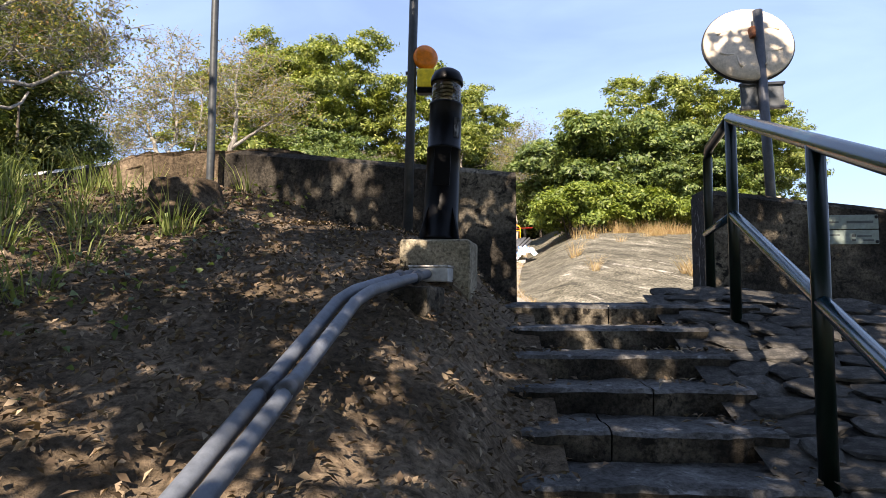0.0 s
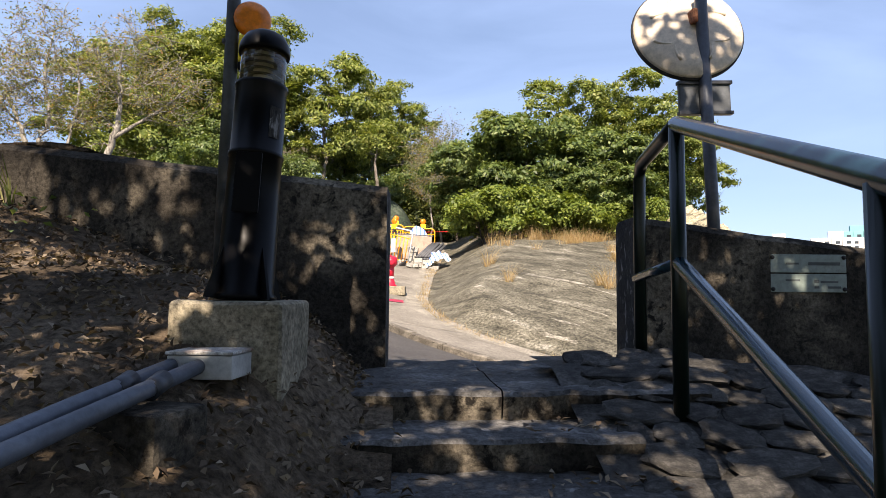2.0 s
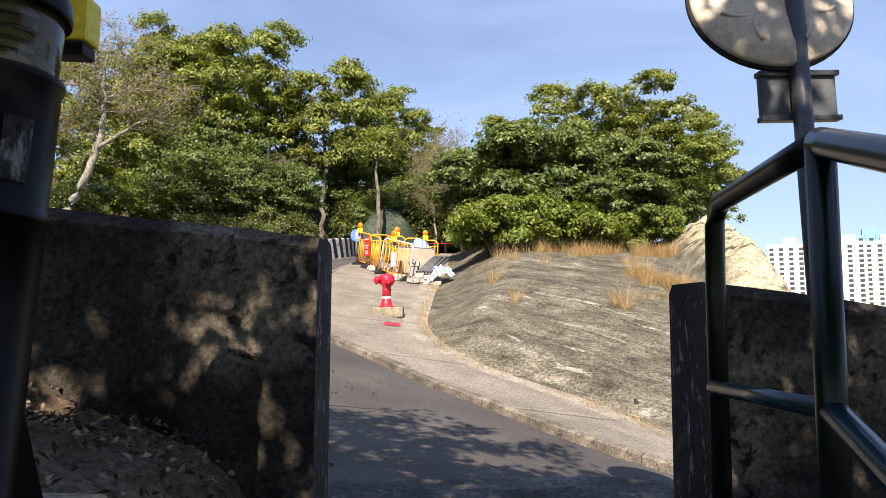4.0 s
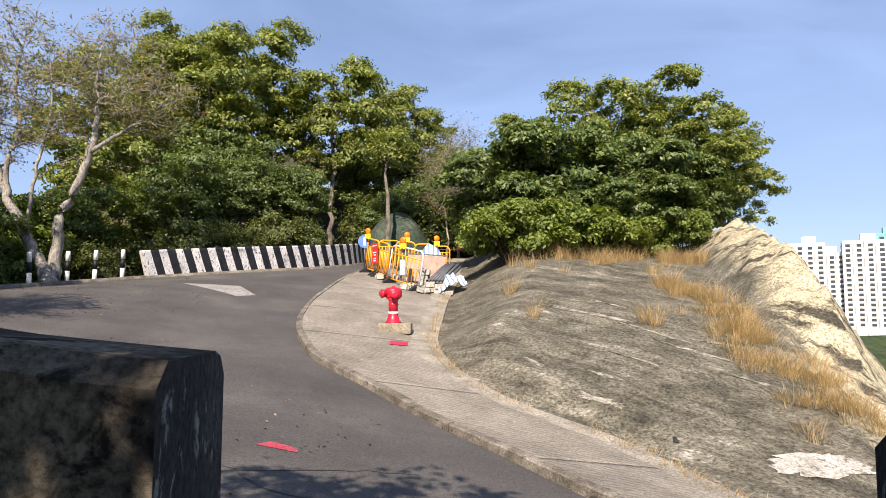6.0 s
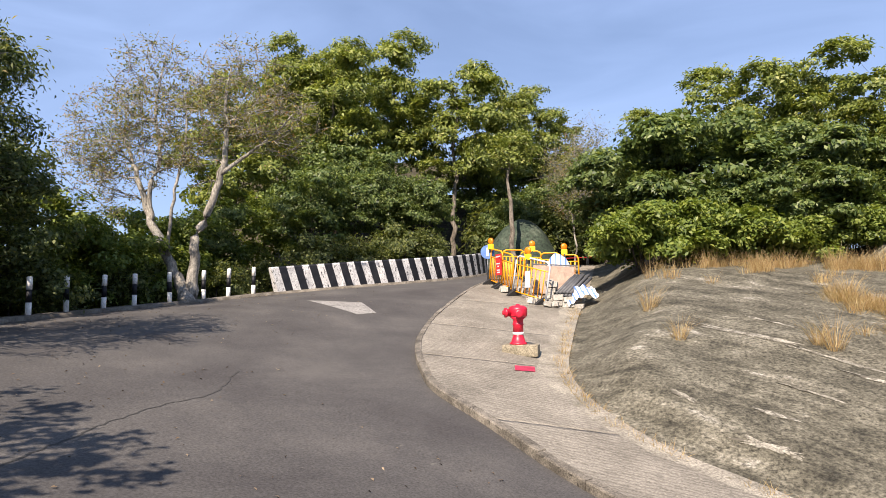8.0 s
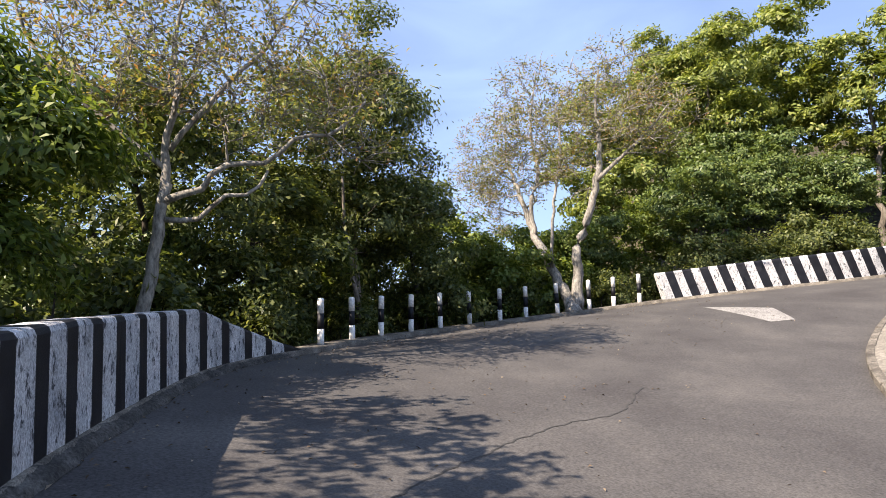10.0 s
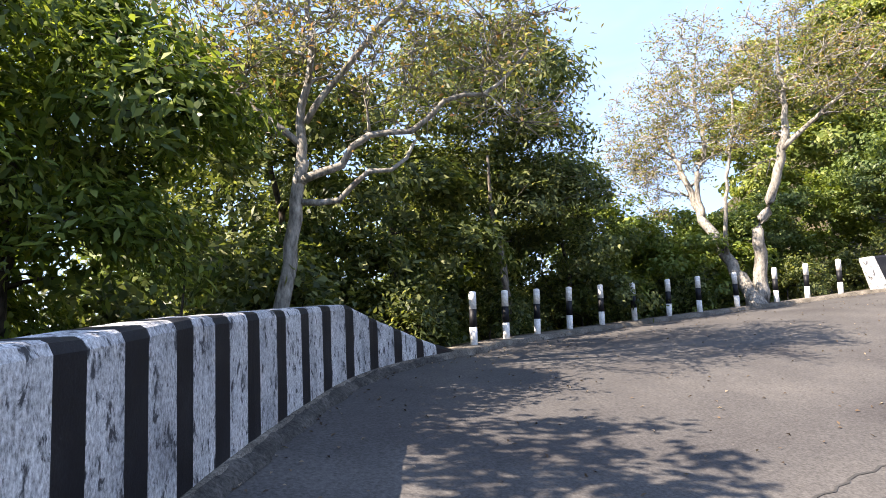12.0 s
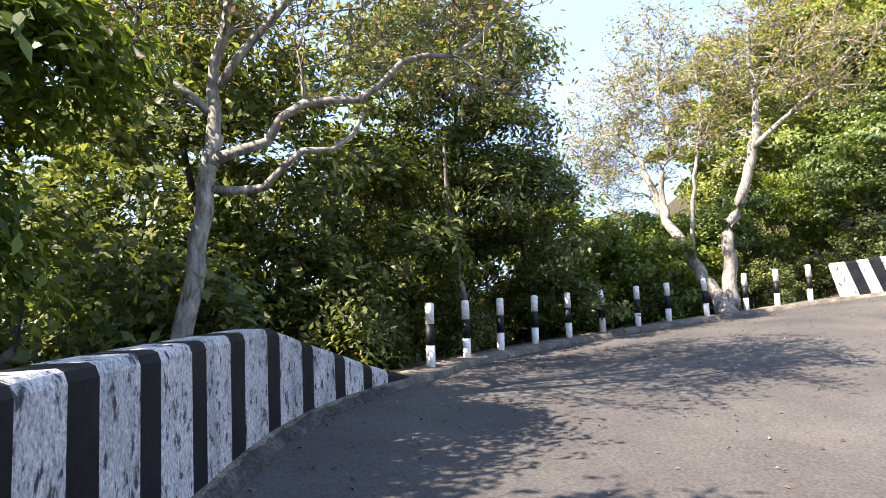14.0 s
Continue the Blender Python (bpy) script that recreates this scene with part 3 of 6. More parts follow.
def rock_height(x, y, d):
    """The slab climbs to the north, with a bare shoulder to the east; d is the distance in from its foot."""
    g = road_z(x, y) + 0.11
    plane = np.interp(y, [6, 11, 13, 15.2, 19.6, 23.4, 26, 30, 40], [-0.6, 0.0, 0.45, 1.05, 2.60, 3.55, 4.2, 4.9, 6.2])
    plane = plane - 0.05 * np.clip(x - 6, 0, 30) * np.clip((24 - y) / 10, 0, 1)
    # bare shoulder: from its foot line up to a ridge, then steeply down to the east
    foot = np.interp(y, [15.2, 19.6, 28.1], [8.9, 9.2, 11.4])
    ridge = np.interp(y, [12, 15, 18.3, 19.3, 21.4, 26.9, 30, 36], [9.9, 10.3, 10.7, 10.9, 11.3, 12.8, 13.8, 14.5])
    ridge_z = np.interp(y, [12, 15, 17.4, 18.3, 19.3, 21.4, 24, 26.9, 28.5, 31, 38], [-1.2, -0.2, 1.2, 2.1, 3.2, 4.5, 5.2, 5.95, 6.0, 5.3, 5.4])
    slab = np.maximum(plane, g + 0.12)
    rise = np.clip((x - foot) / (ridge - foot), 0, 1)
    top = slab + (ridge_z - slab) * rise ** 0.85 * (1.15 - 0.15 * rise) - 1.5 * np.clip(x - ridge, 0, 40)
    bulge = 0.12 * np.exp(-((d - 1.2) / 0.9) ** 2) * np.clip((y - 15) / 3, 0, 1)
    w = smooth(d / (1.1 + 1.9 * np.clip((y - 17) / 5, 0, 1))) ** 0.8
    return g + (top + bulge - g) * w - 0.25 * smooth(-d / 0.3)


def build_rock():
    n, m = 300, 170
    F = resample(FOOT, n)
    N = -normals2(F)
    ker = np.hanning(41) / np.hanning(41).sum()
    N = np.stack([np.convolve(np.pad(N[:, k], 20, mode="edge"), ker, mode="valid") for k in (0, 1)], -1)
    N /= np.linalg.norm(N, axis=1)[:, None]
    d = np.r_[-0.35, np.linspace(0, 2.5, 45), np.linspace(2.6, 26, m - 46)]
    # fan the rows out to the east, so that they do not cross
    E = np.stack([np.interp(F[:, 1], [5, 12, 20, 30, 41], [0.75, 0.8, 0.97, 0.98, 0.98]), np.interp(F[:, 1], [5, 12, 20, 30, 41], [0.66, 0.55, 0.1, 0.06, 0.05])], -1)
    E /= np.linalg.norm(E, axis=1)[:, None]
    w = smooth(d / 4.0)[None, :, None]
    XY = F[:, None] + d[None, :, None] * (N[:, None] * (1 - w) + E[:, None] * w)
    X, Y = XY[..., 0], XY[..., 1]
    Z = rock_height(X, Y, np.broadcast_to(d, X.shape))
    k = smooth(np.clip(d, 0, 5) / 1.2)[None]
    Z = Z + k * (0.07 * fbm(X, Y, 0.28, 3.0, 2) + 0.008 * fbm(X, Y, 2.2, 7.0, 4)) + np.clip((X - 0.28 * Y - 3.4) / 1.2, 0, 1) * (-0.30 * np.abs(fbm(X * 0.6 + Y * 0.5, Y - X, 0.7, 11.0, 6)) + 0.12 * fbm(X * 0.5 + Y * 0.4, (Y - X) * 1.6, 1.5, 15.0, 4))
    ob = put("rock_slab", grid_mesh("rock_slab", np.stack([X, Y, Z], -1)), ROCK)
    tagged(ob, "great weathered grey rock slab with pale scars, yellow to the east", "rock", kind="structure")
    return X, Y, Z


def build_verge():
    n = 190
    S = np.linspace(15.5, WEST_S[-1] - 0.3, n)
    D = np.array([0.0, 0.02, 0.3, 0.6, 0.9, 1.3, 2, 3, 4.5, 6.5, 9, 13, 19, 28, 42, 65, 90])
    P = np.zeros((n, len(D), 3))
    for i, s in enumerate(S):
        e = west(s, 0)
        for j, d in enumerate(D):
            p = west(s, d)
            if d > 6:
                # spread evenly, so that the rows do not cross on the inside of bends
                p = west(s, 6) + (d - 6) * np.array([-math.cos(math.radians(np.interp(s, [15, 28, 36, 44, 54], [100, 40, 5, -45, -100]))), -math.sin(math.radians(np.interp(s, [15, 28, 36, 44, 54], [100, 40, 5, -45, -100])))])
            P[i, j] = (*p, float(road_z(*e)) + (0.09 + float(edge_fall(s, d)) if j else -0.05))
    P[:, 5:, 2] += 0.25 * fbm(P[:, 5:, 0], P[:, 5:, 1], 0.5, 2.0, 3)
    ob = put("verge", grid_mesh("verge", P), VERGE)
    tagged(ob, "dark wooded slope beside the road, covered with leaf mould", "slope", kind="structure")
    C = np.zeros((n, 4, 3))
    for i, s in enumerate(S):
        for j, (d, h) in enumerate(((-0.02, -0.03), (0.0, 0.10), (0.55, 0.115), (0.6, 0.0))):
            C[i, j] = (*west(s, d), float(road_z(*west(s, 0))) + h)
    tagged(put("edge_strip", grid_mesh("edge_strip", C, False), KERB), "low concrete edge strip under the posts", "kerb", kind="structure")


def build_hill():
    """Wooded ground behind the rock and the far bend."""
    x, y = np.meshgrid(np.linspace(-30, 45, 60), np.linspace(35, 110, 50))
    z = 4.4 + np.clip(y - 38, 0, 100) * 0.24 - np.clip(x - 10, 0, 60) * 0.5 + 0.5 * fbm(x, y, 0.2, 5.0, 3)
    z -= 3.5 * smooth((36.5 - y) / 1.5)
    ob = put("hillside", grid_mesh("hillside", np.stack([x, y, z], -1)), VERGE)
    tagged(ob, "wooded hillside beyond the bend", "hill", kind="structure")


# ---------------------------------------------------------------- striped parapets
def band(s0, s1, top, white, parent, thick=0.36, slant=0.0, foot=0.04, seed=0, bare=False):
    """One painted length of parapet, s0 to s1 along the road edge; top(s) is its height above the sea of all heights."""
    bm = bmesh.new()
    n = max(2, int((s1 - s0) / 0.12) + 1)
    rows = []
    rng = random.Random(seed)
    for s in np.linspace(s0, s1, n):
        t = top(s)
        z0 = float(road_z(*west(s, 0))) - 0.15
        ring = []
        for off, z, r in ((foot, z0, 0), (foot + 0.01, t - 0.06, 1), (foot + 0.03, t - 0.015, 1), (foot + 0.06, t, 1), (foot + thick - 0.05, t, 1), (foot + thick, t - 0.05, 1), (foot + thick + 0.02, z0 - 0.3, 0)):
            p = west(s - slant * r * (t - z0), off)
            j = 0.004 * noise.noise(Vector((p[0] * 4, p[1] * 4, z * 4))) * 2
            ring.append(bm.verts.new((p[0] + j, p[1] + j, z + j)))
        rows.append(ring)
    for a, b in zip(rows, rows[1:]):
        for k in range(6):
            f = bm.faces.new((a[k], b[k], b[k + 1], a[k + 1]))
            f.material_index = 1 if k >= 5 else 0
    bm.faces.new(rows[0]).material_index = 2 if bare else 0
    bm.faces.new(rows[-1][::-1])
    bmesh.ops.recalc_face_normals(bm, faces=bm.faces)
    ob = part("painted_band", bm, CONCRETE_OLD if bare else WHITEP if white else BLACKP, parent)
    ob.data.materials.append(CONCRETE_OLD)
    ob.data.materials.append(PEEL)


def build_parapets():
    near = tagged(new("wall_parapet"), "curved concrete parapet painted in black and white bands", "parapet wall", kind="structure")
    s_gate = float(np.interp(-0.62, -WEST[:80, 0], WEST_S[:80]))
    end = 28.0

    def top(s):
        z = float(np.interp(s, [s_gate, s_gate + 1.3, s_gate + 2.6, s_gate + 5.2, 19.5, 20.5, 22, 24.55], [2.83, 2.97, 3.16, 3.28, 3.30, 3.38, 3.45, 3.57]))
        return z if s < 24.55 else float(np.interp(s, [24.55, 26.1, end], [3.57, 3.27, 2.82]))

    # white bands a little wider than black ones, longer towards the end
    period = sorted(q for n in range(1, 20) for q in (19.46 - 0.56 * n, 19.78 - 0.56 * n) if q > s_gate - 0.6)
    period += [19.46, 19.78, 20.02, 20.33, 20.54, 20.88, 21.13, 21.47, 21.73, 22.12, 22.38, 22.83, 23.05, 23.54, 23.85, 24.39, 24.69, 25.23, 25.51, 26.02, 26.28, 26.72, 26.95, 27.32, 28.1]
    k = period.index(19.46) % 2
    for a, b in zip(period, period[1:]):
        a2, b2 = max(a, s_gate), min(b, end)
        if b2 - a2 > 0.02:
            band(a2, b2, top, k % 2 == 0, near, seed=k, bare=b2 < 17.3)
        k += 1
    far = tagged(new("wall_far_parapet"), "far concrete parapet with slanting black and white bands", "parapet wall", kind="structure")
    k = 0
    for a in np.arange(42.75, 53.5, 0.29):
        band(a, a + 0.29, lambda s: float(road_z(*west(s, 0))) + 1.0, k % 2 == 0, far, 0.3, 0.3, 0.0, k)
        k += 1
    # right-hand wall beyond the gate
    right = bmesh.new()
    rows = []
    for x in np.linspace(2.16, 14, 60):
        yf = 5.50 - 0.012 * (x - 2.2) ** 2 - 0.03 * (x - 2.2)
        t = 2.645 - 0.125 * (x - 2.2)
        ring = []
        for dy, z in ((0, -1.0), (0.0, t - 0.04), (0.04, t), (0.31, t), (0.35, t - 0.04), (0.37, -1.0)):
            j = 0.012 * noise.noise(Vector((x * 3, dy * 9, z * 3)))
            ring.append(right.verts.new((x + (j if x < 2.2 else 0), yf + dy + j, z + (j if z > 0 else 0))))
        rows.append(ring)
    for a, b in zip(rows, rows[1:]):
        for k in range(5):
            right.faces.new((a[k], a[k + 1], b[k + 1], b[k]))
    right.faces.new(rows[0]).material_index = 1
    right.faces.new(rows[-1])
    bmesh.ops.recalc_face_normals(right, faces=right.faces)
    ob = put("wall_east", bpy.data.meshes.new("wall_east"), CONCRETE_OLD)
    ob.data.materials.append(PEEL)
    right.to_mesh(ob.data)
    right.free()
    tagged(ob, "dark blotched concrete wall beside the gateway", "wall", kind="structure")


def build_posts():
    rnd = random.Random(3)
    proto = None
    for s in (29.05, 30.4, 31.55, 32.78, 34.0, 35.25, 36.52, 37.62, 38.85, 40.02, 40.93, 41.88):
        p = west(s, 0.35)
        at = pose(p[0], p[1], float(road_z(*west(s, 0))) + 0.10, rnd.uniform(-1.5, 1.5), rnd.uniform(-1.5, 1.5), rnd.uniform(0, 90))
        if proto is None:
            proto = thing("road_post", at, "white and black banded concrete guide post", "guide post", "guide posts along the bend")
            part("lower_band", lathe([(0.072, -0.1), (0.072, 0.33)], 14), POSTW, proto)
            part("middle_band", lathe([(0.0715, 0.33), (0.0715, 0.66)], 14), BLACKP, proto)
            part("upper_band", lathe([(0.072, 0.66), (0.072, 0.965), (0.062, 0.985), (0.03, 0.995)], 14), POSTW, proto)
        else:
            copy_thing(proto, at)


def build_gutter():
    """Broken mortar and grit along the parapet foot."""
    rng = np.random.default_rng(33)
    S = np.arange(14.0, 27.4, 0.09)
    P = np.zeros((len(S), 4, 3))
    for i, s in enumerate(S):
        w = 0.11 + 0.02 * math.sin(s * 5.1) + rng.uniform(-0.012, 0.012)
        z = float(road_z(*west(s, 0)))
        for j, (off, h) in enumerate(((0.06, 0.10), (0.0, 0.085 + rng.uniform(-0.02, 0.02)), (-w * 0.7, 0.045 + rng.uniform(-0.015, 0.015)), (-w, -0.01))):
            P[i, j] = (*west(s, off), z + h)
    tagged(put("gutter_strip", grid_mesh("gutter_strip", P, False), PITCH), "broken mortar fillet along the foot of the parapet", "kerb", kind="structure")


# ---------------------------------------------------------------- steps, bank and walls below the gate
def build_steps():
    base = tagged(new("steps"), "worn dark stone steps with pale chipped nosings", "steps", kind="structure")
    rng = random.Random(8)
    for k in range(14):
        y, z = 4.63 - 0.375 * k, 1.70 - 0.137 * k
        depth = 1.35 if k == 0 else 0.50
        x0, x1 = 0.40, (2.2 if k == 0 else 1.74 - 0.02 * k)
        cut = rng.uniform(0.35, 0.7)
        xs = [x0, x0 + (x1 - x0) * cut, x1] if k in (0, 3, 4) else [x0, x1]
        for a, b in zip(xs, xs[1:]):
            bm = bmesh.new()
            nx, ny = max(3, int((b - a) / 0.045)), max(4, int(depth / 0.05))
            V = [[None] * (ny + 2) for _ in range(nx + 1)]
            for i in range(nx + 1):
                x = a + 0.004 + (b - a - 0.008) * i / nx
                chip = 0.022 * noise.noise(Vector((x * 6, k * 3.1, 0.5))) + 0.012 * noise.noise(Vector((x * 19, k * 1.7, 2.5)))
                for j in range(ny + 2):
                    if j == 0:
                        p = (x, y + 0.03 + chip * 0.6, z - 0.20)
                    elif j == 1:
                        p = (x, y + chip, z - 0.022 + chip * 0.3)
                    else:
                        q = (j - 2) / (ny - 1)
                        p = (x, y + 0.018 + chip * (1 - q) + depth * q, z + 0.012 * noise.noise(Vector((x * 5, q * 7 + k, 1.0))) + 0.008 * noise.noise(Vector((x * 17, q * depth * 17 + k, 4.0))) - (0.004 if j == 2 else 0))
                    V[i][j] = bm.verts.new(p)
            for i in range(nx):
                for j in range(ny + 1):
                    f = bm.faces.new((V[i][j], V[i + 1][j], V[i + 1][j + 1], V[i][j + 1]))
                    # riser faces take the darker concrete, treads the lighter stone
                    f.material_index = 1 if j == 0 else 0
            bmesh.ops.recalc_face_normals(bm, faces=bm.faces)
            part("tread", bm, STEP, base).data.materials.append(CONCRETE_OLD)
    # gateway slab to the road
    bm = box(1.9, 0.5, 0.3, (1.35, 6.1, 1.36), 0.02)
    part("threshold", bm, STEP, base)
    x, y = np.meshgrid(np.linspace(0.2, 1.9, 3), np.linspace(-6, 6.2, 40))
    put("bedding", grid_mesh("bedding", np.stack([x, y, stair_z(np.minimum(y, 4.6)) - 0.22], -1)), PITCH, base)


def build_bank():
    x, y = np.meshgrid(np.linspace(-10, 0.66, 150), np.linspace(-6, 7.6, 170))
    z = bank_z(x, y) + 0.05 * fbm(x, y, 1.3, 1.0, 4) * smooth((0.7 - x) / 0.6) + 0.04 * fbm(x, y, 5, 4.0, 4)
    # fall away behind the parapet
    z = z - 0.5 * np.clip(-5.2 - x, 0, 10) * smooth((y - 2) / 4)
    # end against the back of the parapet
    for i in range(x.shape[1]):
        back = np.interp(-x[0, i], -WEST[:WEST_TURN, 0], WEST[:WEST_TURN, 1]) - 0.25 - 0.55 * min(1, max(0, (-1.5 - x[0, i]) / 2.0)) if x[0, i] < 0.7 else 5.8
        y[:, i] = np.minimum(y[:, i], back)
    z = z - 1.2 * smooth((-3.2 - x) / 1.5) * smooth((y - 5.6) / 0.9)
    z = np.where(x < -9.0, z - 2.0, z)
    ob = put("bank", grid_mesh("bank", np.stack([x, y, z], -1)), SOIL)
    tagged(ob, "brown earth bank strewn with dry leaves", "bank", kind="structure")
    return x, y, z


def pitch_z(x, y):
    return stair_z(np.minimum(y, 5.0)) - 0.02 - 0.10 * np.clip(np.asarray(x, float) - 2.0, 0, 5)


def build_pitching():
    """Rubble stones set in the slope under the railing."""
    x, y = np.meshgrid(np.linspace(1.5, 7, 40), np.linspace(-6, 5.6, 80))
    z = pitch_z(x, y) - 0.046
    tagged(put("pitched_slope", grid_mesh("pitched_slope", np.stack([x, y, z], -1)), PITCH), "dark stony slope under rubble pitching", "slope", kind="structure")
    base = tagged(new("stone_pitching"), "grey rubble stones set into the slope below the railing", "stone pitching", kind="structure")
    rng = random.Random(21)
    meshes = []
    for k in range(10):
        bm = bmesh.new()
        bmesh.ops.create_icosphere(bm, subdivisions=2, radius=1.0)
        for v in bm.verts:
            w = noise.noise_vector(v.co * 1.1 + Vector((k * 7, 0, 0)))
            v.co = v.co + 0.42 * w
            v.co.z = max(-0.5, min(0.22, v.co.z))
        for f in bm.faces:
            f.smooth = False
        me = bpy.data.meshes.new("stone")
        bm.to_mesh(me)
        bm.free()
        me.materials.append(PITCH)
        meshes.append(me)
    count, yy = 0, 5.25
    while yy > 0.6 and count < 280:
        xx = 1.60 + rng.uniform(0, 0.10)
        while xx < 3.9:
            w = rng.uniform(0.15, 0.38)
            h = rng.uniform(0.07, 0.10)
            ob = new("stone", meshes[rng.randrange(10)])
            ob.parent = base
            ob.matrix_basis = pose(xx + w / 2, yy + rng.uniform(-0.02, 0.02), float(pitch_z(xx, yy)) - 0.025, 18 + rng.uniform(-6, 6), rng.uniform(-6, 6), rng.uniform(-12, 12)) @ Matrix.Diagonal((w * 0.56, h * 1.2, 0.045, 1))
            count += 1
            xx += w + 0.012
        yy -= 0.18


def build_railing():
    rail = thing("handrail", pose(1.99, 4.52, 1.66), "dark green tubular steel handrail, rails coloured with a blue sky sheen", "handrail")
    O = np.array([1.99, 4.52, 1.66])
    slope = np.array([-0.31, -1.63, -0.56]) / 1.63
    foot = O + slope * 5.5
    r = 0.036

    def tube(name, pts, mat, rad=r):
        me = tubes_mesh(name, [[(np.array(p) - O, rad) for p in pts]], 16)
        return put(name, me, mat, rail)

    top = O + (0, 0, 1.31)
    tube("top_rail", [top + slope * 5.5, top + slope * 3, top + slope * 1.63, top + slope * 0.05, top], RAIL_SHEEN, 0.038)
    tube("top_return", [top, top + (0.03, 0.2, -0.01), top + (0.12, 0.74, -0.035), top + (0.135, 0.80, -0.06), top + (0.14, 0.83, -0.11), (2.13, 5.36, 2.6), (2.13, 5.36, 1.55)], RAILG, 0.036)
    mid = O + (0, 0, 0.65)
    tube("middle_rail", [mid + slope * 5.5, mid + slope * 3, mid], RAIL_SHEEN, 0.034)
    tube("middle_return", [mid, mid + (0.10, 0.8, -0.055)], RAIL_SHEEN, 0.026)
    tube("post", [O - (0, 0, 0.1), top], RAILG)
    for k in (1.66, 3.3, 4.95):
        b = O + slope * k
        tube("post", [b - (0, 0, 0.12), b + (0, 0, 1.30)], RAILG, 0.038)


def build_light_bollard():
    """Black cylindrical lamp on its concrete plinth."""
    plinth = thing("lamp_plinth", pose(0.02, 4.40, 1.70, 0, 0, -6), "pale weathered concrete plinth under the black lamp", "plinth")
    bm = box(0.46, 0.44, 0.62, (0, 0, -0.2), 0.03, 3)
    bmesh.ops.subdivide_edges(bm, edges=bm.edges[:], cuts=2, use_grid_fill=True)
    for v in bm.verts:
        v.co += 0.008 * noise.noise_vector(v.co * 7)
    part("block", bm, CONCRETE_PALE, plinth)
    lamp = thing("bollard_lamp", pose(0.02, 4.40, 2.122, -4.0, 2.2, 0), "black cylindrical path lamp with a ribbed yellowed lens", "bollard lamp")
    part("column", lathe([(0.135, 0.0), (0.135, 0.02), (0.122, 0.03), (0.115, 0.45), (0.113, 0.62), (0.119, 0.625), (0.119, 0.64), (0.113, 0.645), (0.110, 0.93), (0.116, 0.94), (0.116, 0.955), (0.10, 0.96)], 32), BLACKM, lamp)
    part("lens", lathe([(0.098, 0.955), (0.100, 0.96), (0.100, 1.10), (0.098, 1.105)], 32), LENS, lamp, "yellowed clear lens band")
    part("cap", lathe([(0.112, 1.10), (0.114, 1.115), (0.108, 1.15), (0.09, 1.185), (0.06, 1.205), (0.02, 1.213)], 32), BLACKM, lamp)
    for k in range(5):
        part("louvre", lathe([(0.045, 0.972 + k * 0.026), (0.080, 0.962 + k * 0.026), (0.080, 0.966 + k * 0.026), (0.045, 0.979 + k * 0.026)], 28), GALV, lamp)
    part("lamp_tube", lathe([(0.028, 0.955), (0.028, 1.10)], 16), SHEETW, lamp)
    for a in (45, 135, 225, 315):
        bm = bmesh.new()
        pts = [(0.11, 0.0), (0.185, 0.0), (0.18, 0.02), (0.112, 0.24)]
        c, s_ = math.cos(radians(a)), math.sin(radians(a))
        f = [[bm.verts.new((r * c - o * s_, r * s_ + o * c, z)) for r, z in pts] for o in (-0.006, 0.006)]
        bm.faces.new(f[0])
        bm.faces.new(f[1][::-1])
        for k in range(4):
            bm.faces.new((f[0][k], f[0][(k + 1) % 4], f[1][(k + 1) % 4], f[1][k]))
        bmesh.ops.recalc_face_normals(bm, faces=bm.faces)
        part("fin", bm, BLACKM, lamp)
    door = box(0.11, 0.008, 0.26, (0.0, -0.1165, 0.36), 0.003)
    part("access_door", door, BLACKM, lamp)
    me = bpy.data.meshes.new("sticker")
    a = np.linspace(-0.95, -0.45, 6)
    P = np.stack([np.stack([0.1145 * np.cos(a), 0.1145 * np.sin(a), np.full(6, z)], -1) for z in (0.70, 0.84)])
    put("sticker", grid_mesh("sticker", P), PEEL, lamp, "torn pale sticker")


